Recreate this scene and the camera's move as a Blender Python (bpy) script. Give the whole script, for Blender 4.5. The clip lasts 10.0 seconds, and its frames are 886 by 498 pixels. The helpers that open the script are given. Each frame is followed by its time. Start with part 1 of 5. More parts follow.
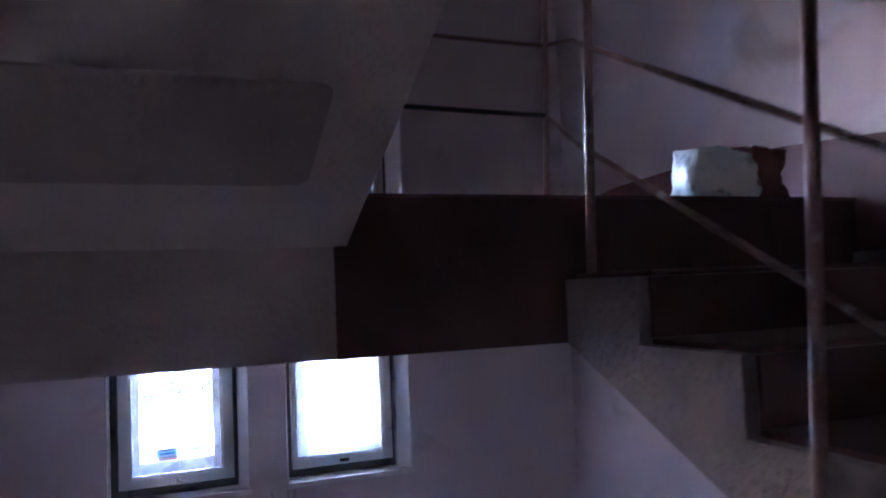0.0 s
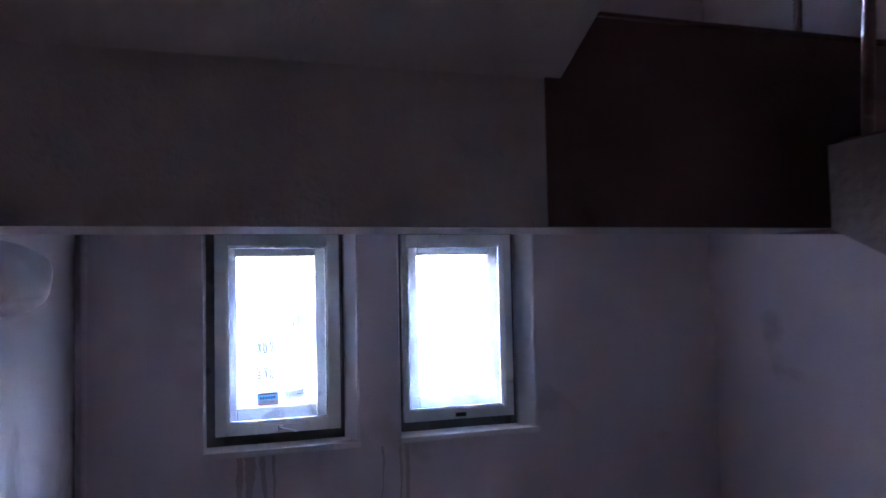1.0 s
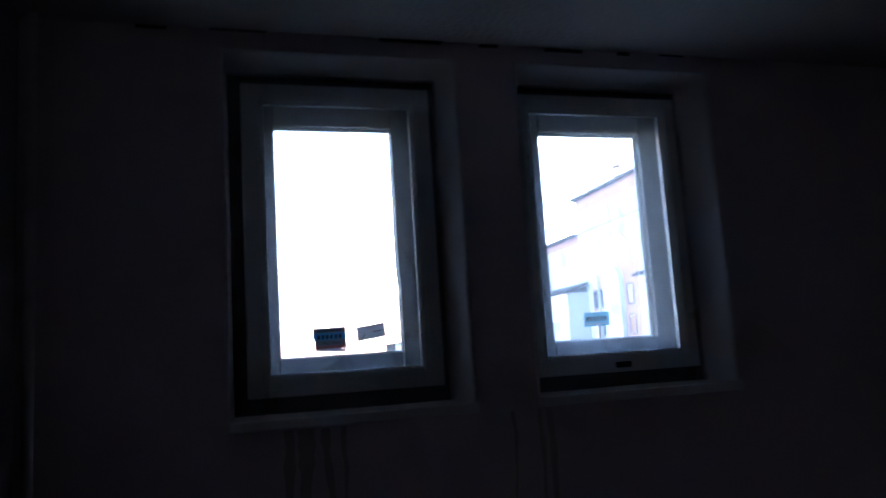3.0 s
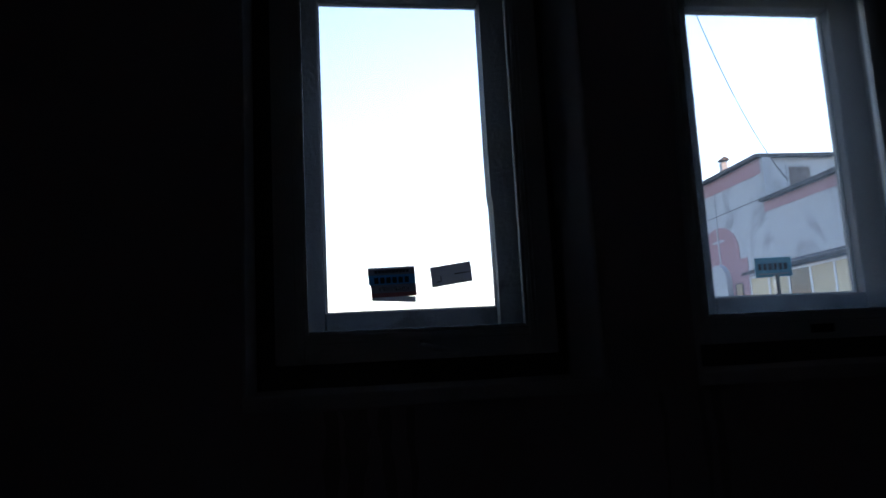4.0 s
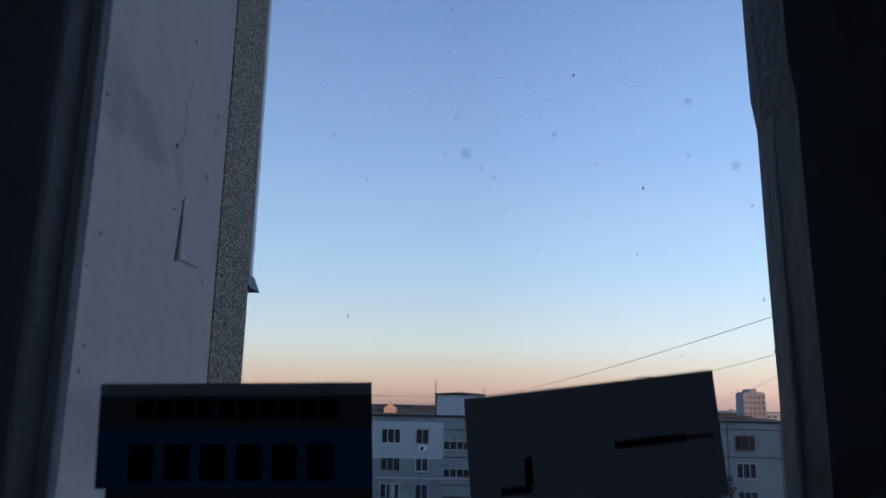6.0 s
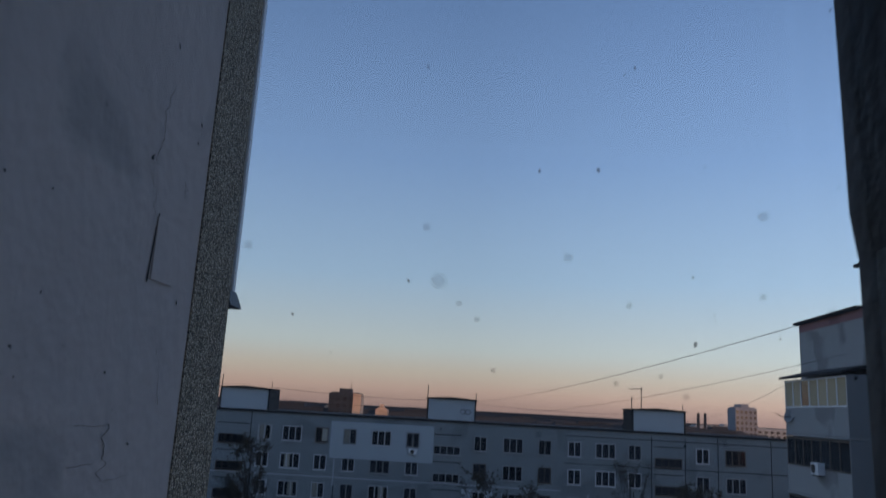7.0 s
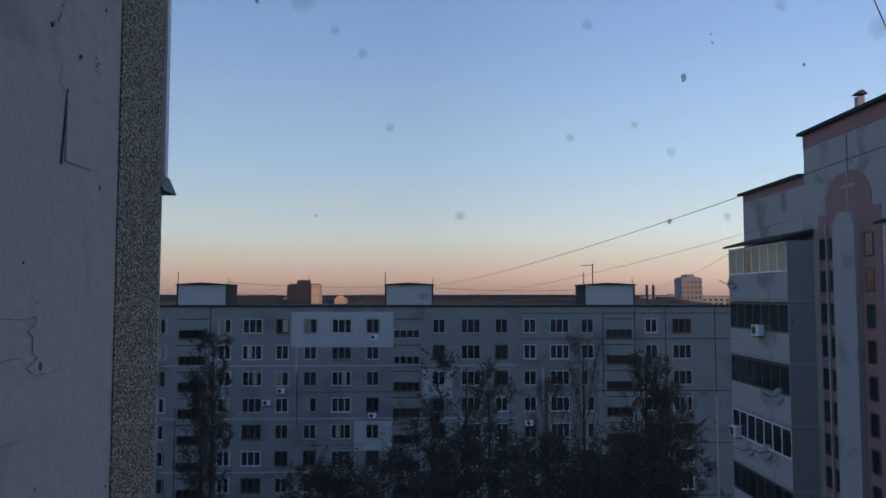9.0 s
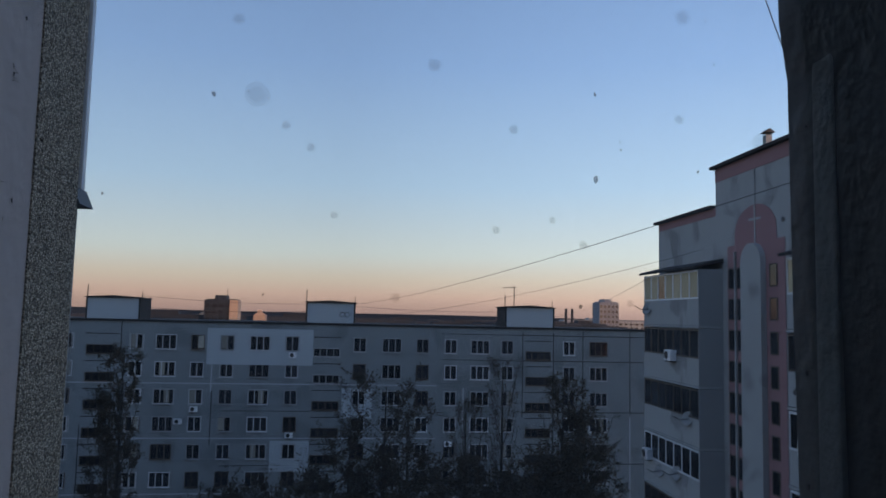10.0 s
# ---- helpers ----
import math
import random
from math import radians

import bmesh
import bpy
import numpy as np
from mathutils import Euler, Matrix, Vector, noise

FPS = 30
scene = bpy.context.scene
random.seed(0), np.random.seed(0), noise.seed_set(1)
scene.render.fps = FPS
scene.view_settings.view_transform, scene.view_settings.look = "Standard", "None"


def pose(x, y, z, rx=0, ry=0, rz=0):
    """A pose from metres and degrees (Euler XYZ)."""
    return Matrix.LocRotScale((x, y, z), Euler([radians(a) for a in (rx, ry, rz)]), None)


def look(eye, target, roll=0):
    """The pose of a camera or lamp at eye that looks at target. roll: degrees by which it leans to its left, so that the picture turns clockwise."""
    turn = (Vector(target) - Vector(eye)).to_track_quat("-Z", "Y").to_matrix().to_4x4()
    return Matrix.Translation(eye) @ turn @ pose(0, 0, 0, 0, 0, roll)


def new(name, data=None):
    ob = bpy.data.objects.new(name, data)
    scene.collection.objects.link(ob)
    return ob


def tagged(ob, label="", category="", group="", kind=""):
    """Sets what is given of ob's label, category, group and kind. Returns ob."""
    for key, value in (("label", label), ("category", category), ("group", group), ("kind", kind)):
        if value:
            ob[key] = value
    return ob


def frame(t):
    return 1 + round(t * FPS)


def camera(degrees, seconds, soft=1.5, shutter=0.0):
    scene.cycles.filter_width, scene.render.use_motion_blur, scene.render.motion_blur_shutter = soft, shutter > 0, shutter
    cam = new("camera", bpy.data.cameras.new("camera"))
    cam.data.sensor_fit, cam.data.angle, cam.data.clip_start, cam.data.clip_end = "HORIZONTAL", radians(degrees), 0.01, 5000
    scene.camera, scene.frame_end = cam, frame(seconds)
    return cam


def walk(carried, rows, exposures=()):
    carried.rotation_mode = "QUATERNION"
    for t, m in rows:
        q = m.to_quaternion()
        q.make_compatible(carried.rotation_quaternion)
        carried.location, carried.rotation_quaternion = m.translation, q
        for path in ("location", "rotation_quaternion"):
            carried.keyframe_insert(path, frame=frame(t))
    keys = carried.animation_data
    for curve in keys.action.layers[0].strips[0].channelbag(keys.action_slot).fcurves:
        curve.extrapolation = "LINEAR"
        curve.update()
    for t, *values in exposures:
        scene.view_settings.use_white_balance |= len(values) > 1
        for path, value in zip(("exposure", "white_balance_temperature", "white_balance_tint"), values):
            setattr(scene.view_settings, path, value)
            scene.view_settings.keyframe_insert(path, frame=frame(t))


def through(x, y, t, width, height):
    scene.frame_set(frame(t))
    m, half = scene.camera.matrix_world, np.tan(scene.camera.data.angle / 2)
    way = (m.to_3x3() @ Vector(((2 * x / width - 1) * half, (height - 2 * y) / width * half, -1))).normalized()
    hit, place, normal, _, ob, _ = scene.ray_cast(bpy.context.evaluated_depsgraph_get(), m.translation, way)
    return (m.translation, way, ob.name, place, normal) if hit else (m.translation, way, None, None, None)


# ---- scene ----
cam = camera(61.0, 10.0, 1.5, 0.3)
PATH = [
    (0, (0.183, -3.610, 2.475), (0.913, -1.750, 2.576), -2.3),
    (0.5, (0.076, -3.334, 2.342), (0.748, -1.451, 2.384), -2.5),
    (1, (0.014, -3.055, 2.213), (0.614, -1.149, 2.307), -1.2),
    (1.5, (-0.040, -2.726, 2.086), (0.764, -0.901, 2.223), -5.4),
    (2, (-0.046, -2.437, 2.010), (0.594, -0.549, 2.170), -5.8),
    (2.5, (-0.029, -2.140, 1.920), (0.613, -0.253, 2.075), -5.7),
    (3, (-0.014, -1.850, 1.717), (0.553, 0.048, 1.988), -3.6),
    (3.2, (0.005, -1.740, 1.653), (0.485, 0.179, 1.949), -0.6),
    (4.3, (0.158, -1.043, 1.625), (0.411, 0.921, 1.918), -3.3),
    (4.5, (0.178, -0.891, 1.631), (0.390, 1.076, 1.923), -2.4),
    (5, (0.278, -0.538, 1.705), (0.416, 1.429, 2.041), -2.6),
    (5.5, (0.299, -0.324, 1.755), (0.156, 1.625, 2.182), -0.7),
    (5.7, (0.313, -0.240, 1.767), (0.198, 1.717, 2.165), -0.2),
    (6.8, (0.318, -0.100, 1.861), (0.283, 1.848, 2.316), 2.9),
    (7, (0.322, -0.065, 1.868), (0.256, 1.890, 2.285), 3.2),
    (7.5, (0.327, -0.025, 1.852), (0.322, 1.968, 2.015), 0.8),
    (8, (0.334, 0.000, 1.841), (0.356, 1.997, 1.957), -0.4),
    (8.5, (0.337, 0.018, 1.847), (0.400, 2.013, 1.976), -1.5),
    (9, (0.338, 0.018, 1.845), (0.405, 2.013, 1.968), -0.0),
    (9.5, (0.338, 0.012, 1.856), (0.504, 2.000, 1.995), 0.6),
    (10, (0.334, 0.000, 1.858), (0.601, 1.974, 2.035), 1.3),
]
EXPO = [
    (0.0, 8.25, 6650, 32), (0.5, 8.3, 6650, 33), (1.0, 7.75, 6650, 29), (1.5, 6.95, 6750, 24), (2.0, 6.1, 6950, 21), (2.5, 5.4, 6950, 17), (3.0, 4.5, 6650, 13),
    (3.2, 3.9, 6800, 12), (4.3, 1.8, 7200, 12), (4.5, 1.6, 7200, 12), (5.0, 1.3, 7100, 12), (5.5, 0.75, 6700, 11), (5.7, 0.6, 6600, 11), (6.8, 0.0, 6600, 11),
    (7.5, -0.38, 6600, 11), (8.0, -0.28, 6600, 11), (8.5, -0.1, 6600, 11), (9.0, 0.15, 6800, 13), (10.0, 0.15, 6850, 11),
]
walk(cam, [(t, look(eye, target, roll)) for t, eye, target, roll in PATH], EXPO)

# ---- light: clear sky after sunset, the last sun low behind the house ----
SUN_EL, SUN_AZ = radians(2.0), radians(163)   # azimuth clockwise from +y
world = bpy.data.worlds.new("dusk_sky")
scene.world = world
world.use_nodes = True
wn, wl = world.node_tree.nodes, world.node_tree.links
wn.clear()
sky = wn.new("ShaderNodeTexSky")
sky.sky_type, sky.sun_disc = "NISHITA", False
sky.sun_elevation, sky.sun_rotation = SUN_EL, SUN_AZ
sky.altitude, sky.air_density, sky.dust_density, sky.ozone_density = 150, 1.0, 0.6, 3.0
# the anti-twilight arch: grey-violet at the skyline, rose, cream, then blue to the zenith
place = wn.new("ShaderNodeTexCoord")
split = wn.new("ShaderNodeSeparateXYZ")
wl.new(place.outputs["Generated"], split.inputs[0])
span = wn.new("ShaderNodeMapRange")
span.inputs[1].default_value, span.inputs[2].default_value = -0.1, 0.9
wl.new(split.outputs["Z"], span.inputs[0])
arch = wn.new("ShaderNodeValToRGB")
stops = [(0.0, (0.10, 0.085, 0.09)), (0.095, (0.30, 0.215, 0.225)), (0.104, (0.38, 0.262, 0.256)), (0.124, (0.535, 0.385, 0.352)), (0.148, (0.56, 0.492, 0.455)),
         (0.178, (0.54, 0.59, 0.62)), (0.27, (0.37, 0.505, 0.69)), (0.42, (0.235, 0.365, 0.63)), (0.65, (0.13, 0.225, 0.45)), (1.0, (0.07, 0.15, 0.36))]
while len(arch.color_ramp.elements) < len(stops):
    arch.color_ramp.elements.new(0.5)
for el, (at, c) in zip(arch.color_ramp.elements, stops):
    el.position, el.color = at, (*c, 1)
wl.new(span.outputs[0], arch.inputs[0])
both = wn.new("ShaderNodeMix")
both.data_type = "RGBA"
both.inputs[0].default_value = 0.06
wl.new(arch.outputs[0], both.inputs[6])
wl.new(sky.outputs[0], both.inputs[7])
bg = wn.new("ShaderNodeBackground")
bg.inputs["Strength"].default_value = 1.0
wo = wn.new("ShaderNodeOutputWorld")
# the sky grows a little brighter towards the side where the sun went down
side = wn.new("ShaderNodeMapRange")
side.inputs[1].default_value, side.inputs[2].default_value, side.inputs[3].default_value, side.inputs[4].default_value = 0.0, 0.6, 1.0, 1.45
wl.new(split.outputs["X"], side.inputs[0])
glow = wn.new("ShaderNodeVectorMath")
glow.operation = "SCALE"
wl.new(both.outputs[2], glow.inputs[0])
wl.new(side.outputs[0], glow.inputs["Scale"])
wl.new(glow.outputs[0], bg.inputs["Color"])
wl.new(bg.outputs[0], wo.inputs["Surface"])

sun_data = bpy.data.lights.new("sun", "SUN")
sun_data.energy, sun_data.angle, sun_data.color = 1.1, radians(0.5), (1.0, 0.52, 0.26)
sun = new("sun", sun_data)
sun.matrix_world = look((0, 0, 0), (-math.sin(SUN_AZ) * math.cos(SUN_EL), -math.cos(SUN_AZ) * math.cos(SUN_EL), -math.sin(SUN_EL)))


# ---- materials ----
def material(name, base, rough=0.8, var=0.18, scale=6.0, bump=0.3, fine=60.0, metal=0.0, stain=None, stain_at=0.62, stain_scale=1.2, per_object=0.0, depth=0.004, spec=0.4):
    """A painted or mineral surface: two scales of tone, fine relief and optional stains with a shape of their own."""
    m = bpy.data.materials.new(name)
    m.use_nodes = True
    n, l = m.node_tree.nodes, m.node_tree.links
    p = n["Principled BSDF"]
    p.inputs["Roughness"].default_value, p.inputs["Metallic"].default_value = rough, metal
    p.inputs["Specular IOR Level"].default_value = spec
    co = n.new("ShaderNodeTexCoord")
    big, small = n.new("ShaderNodeTexNoise"), n.new("ShaderNodeTexNoise")
    big.inputs["Scale"].default_value, big.inputs["Detail"].default_value = scale, 5
    small.inputs["Scale"].default_value, small.inputs["Detail"].default_value = fine, 4
    l.new(co.outputs["Object"], big.inputs["Vector"])
    l.new(co.outputs["Object"], small.inputs["Vector"])
    mix = n.new("ShaderNodeMix")
    mix.data_type = "RGBA"
    mix.inputs[6].default_value = (*[c * (1 - var) for c in base], 1)
    mix.inputs[7].default_value = (*[min(1, c * (1 + var)) for c in base], 1)
    add = n.new("ShaderNodeMath")
    add.operation = "MULTIPLY_ADD"
    add.inputs[1].default_value = 0.6
    l.new(big.outputs["Fac"], add.inputs[0])
    half = n.new("ShaderNodeMath")
    half.operation = "MULTIPLY"
    half.inputs[1].default_value = 0.4
    l.new(small.outputs["Fac"], half.inputs[0])
    l.new(half.outputs[0], add.inputs[2])
    l.new(add.outputs[0], mix.inputs[0])
    col = mix.outputs[2]
    if stain:
        st = n.new("ShaderNodeTexNoise")
        st.inputs["Scale"].default_value, st.inputs["Detail"].default_value = stain_scale, 8
        st.inputs["Distortion"].default_value = 0.6
        l.new(co.outputs["Object"], st.inputs["Vector"])
        ramp = n.new("ShaderNodeValToRGB")
        ramp.color_ramp.elements[0].position, ramp.color_ramp.elements[1].position = stain_at, stain_at + 0.1
        l.new(st.outputs["Fac"], ramp.inputs[0])
        mx = n.new("ShaderNodeMix")
        mx.data_type = "RGBA"
        mx.inputs[7].default_value = (*stain, 1)
        l.new(ramp.outputs[0], mx.inputs[0])
        l.new(col, mx.inputs[6])
        col = mx.outputs[2]
    if per_object:
        info = n.new("ShaderNodeObjectInfo")
        hsv = n.new("ShaderNodeHueSaturation")
        mr = n.new("ShaderNodeMapRange")
        mr.inputs[3].default_value, mr.inputs[4].default_value = 1 - per_object, 1 + per_object
        l.new(info.outputs["Random"], mr.inputs[0])
        l.new(mr.outputs[0], hsv.inputs["Value"])
        l.new(col, hsv.inputs["Color"])
        col = hsv.outputs[0]
    l.new(col, p.inputs["Base Color"])
    if bump:
        b = n.new("ShaderNodeBump")
        b.inputs["Strength"].default_value, b.inputs["Distance"].default_value = bump, depth
        l.new(small.outputs["Fac"], b.inputs["Height"])
        l.new(b.outputs[0], p.inputs["Normal"])
    return m


def pebble_material():
    """Exposed small gravel pressed into render."""
    m = bpy.data.materials.new("pebble_dash")
    m.use_nodes = True
    n, l = m.node_tree.nodes, m.node_tree.links
    p = n["Principled BSDF"]
    p.inputs["Roughness"].default_value = 0.85
    co = n.new("ShaderNodeTexCoord")
    vo = n.new("ShaderNodeTexVoronoi")
    vo.inputs["Scale"].default_value = 165
    l.new(co.outputs["Object"], vo.inputs["Vector"])
    ramp = n.new("ShaderNodeValToRGB")
    ramp.color_ramp.elements[0].color, ramp.color_ramp.elements[1].color = (0.34, 0.26, 0.17, 1), (0.98, 0.82, 0.60, 1)
    sep = n.new("ShaderNodeSeparateColor")
    l.new(vo.outputs["Color"], sep.inputs[0])
    l.new(sep.outputs[0], ramp.inputs[0])
    dark = n.new("ShaderNodeMapRange")
    dark.inputs[1].default_value, dark.inputs[2].default_value, dark.inputs[3].default_value, dark.inputs[4].default_value = 0.25, 0.75, 1.0, 0.3
    l.new(vo.outputs["Distance"], dark.inputs[0])
    mul = n.new("ShaderNodeMix")
    mul.data_type, mul.blend_type = "RGBA", "MULTIPLY"
    mul.inputs[0].default_value = 1
    l.new(ramp.outputs[0], mul.inputs[6])
    l.new(dark.outputs[0], mul.inputs[7])
    l.new(mul.outputs[2], p.inputs["Base Color"])
    b = n.new("ShaderNodeBump")
    b.invert = True
    b.inputs["Strength"].default_value, b.inputs["Distance"].default_value = 1.0, 0.009
    l.new(vo.outputs["Distance"], b.inputs["Height"])
    l.new(b.outputs[0], p.inputs["Normal"])
    return m


def glass_material(name, tint=(0.97, 0.98, 0.98), haze=0.03):
    """Thin window glass: see-through with a faint mirror, under an uneven film that scatters the daylight, for dust
    and for lens glare.
    """
    m = bpy.data.materials.new(name)
    m.use_nodes = True
    n, l = m.node_tree.nodes, m.node_tree.links
    n.clear()
    tr, gl, mx, out = n.new("ShaderNodeBsdfTransparent"), n.new("ShaderNodeBsdfGlossy"), n.new("ShaderNodeMixShader"), n.new("ShaderNodeOutputMaterial")
    tr.inputs[0].default_value, gl.inputs["Roughness"].default_value = (*tint, 1), 0.02
    fr = n.new("ShaderNodeFresnel")
    fr.inputs[0].default_value = 1.35
    # glare haze of the lens is put into this film together with dust
    tl, film = n.new("ShaderNodeBsdfTranslucent"), n.new("ShaderNodeMixShader")
    tl.inputs[0].default_value = (0.86, 0.93, 0.95, 1)
    co, no, mr = n.new("ShaderNodeTexCoord"), n.new("ShaderNodeTexNoise"), n.new("ShaderNodeMapRange")
    no.inputs["Scale"].default_value, no.inputs["Detail"].default_value = 7, 6
    mr.inputs[1].default_value, mr.inputs[2].default_value, mr.inputs[3].default_value, mr.inputs[4].default_value = 0.3, 0.7, haze * 0.75, haze * 1.25
    l.new(co.outputs["Object"], no.inputs["Vector"])
    l.new(no.outputs["Fac"], mr.inputs[0])
    l.new(mr.outputs[0], film.inputs[0])
    l.new(tr.outputs[0], film.inputs[1])
    l.new(tl.outputs[0], film.inputs[2])
    l.new(fr.outputs[0], mx.inputs[0])
    l.new(film.outputs[0], mx.inputs[1])
    l.new(gl.outputs[0], mx.inputs[2])
    l.new(mx.outputs[0], out.inputs[0])
    return m


def thin_paper(name, base, through):
    """Printed paper that lets a little light through."""
    m = bpy.data.materials.new(name)
    m.use_nodes = True
    n, l = m.node_tree.nodes, m.node_tree.links
    out, p = n["Material Output"], n["Principled BSDF"]
    co, no, mx = n.new("ShaderNodeTexCoord"), n.new("ShaderNodeTexNoise"), n.new("ShaderNodeMix")
    no.inputs["Scale"].default_value = 70
    mx.data_type = "RGBA"
    mx.inputs[6].default_value, mx.inputs[7].default_value = (*[c * 0.85 for c in base], 1), (*[c * 1.15 for c in base], 1)
    l.new(co.outputs["Object"], no.inputs["Vector"])
    l.new(no.outputs["Fac"], mx.inputs[0])
    l.new(mx.outputs[2], p.inputs["Base Color"])
    p.inputs["Roughness"].default_value = 0.7
    tl, add = n.new("ShaderNodeBsdfTranslucent"), n.new("ShaderNodeAddShader")
    tl.inputs[0].default_value = (*through, 1)
    l.new(p.outputs[0], add.inputs[0])
    l.new(tl.outputs[0], add.inputs[1])
    l.new(add.outputs[0], out.inputs[0])
    return m


def film_of_dirt(name, base, cover):
    """Dried drops that dim the light without stopping it."""
    m = bpy.data.materials.new(name)
    m.use_nodes = True
    n, l = m.node_tree.nodes, m.node_tree.links
    n.clear()
    tr, df, mx, out = n.new("ShaderNodeBsdfTransparent"), n.new("ShaderNodeBsdfDiffuse"), n.new("ShaderNodeMixShader"), n.new("ShaderNodeOutputMaterial")
    df.inputs[0].default_value, mx.inputs[0].default_value = (*base, 1), cover
    l.new(tr.outputs[0], mx.inputs[1])
    l.new(df.outputs[0], mx.inputs[2])
    l.new(mx.outputs[0], out.inputs[0])
    return m


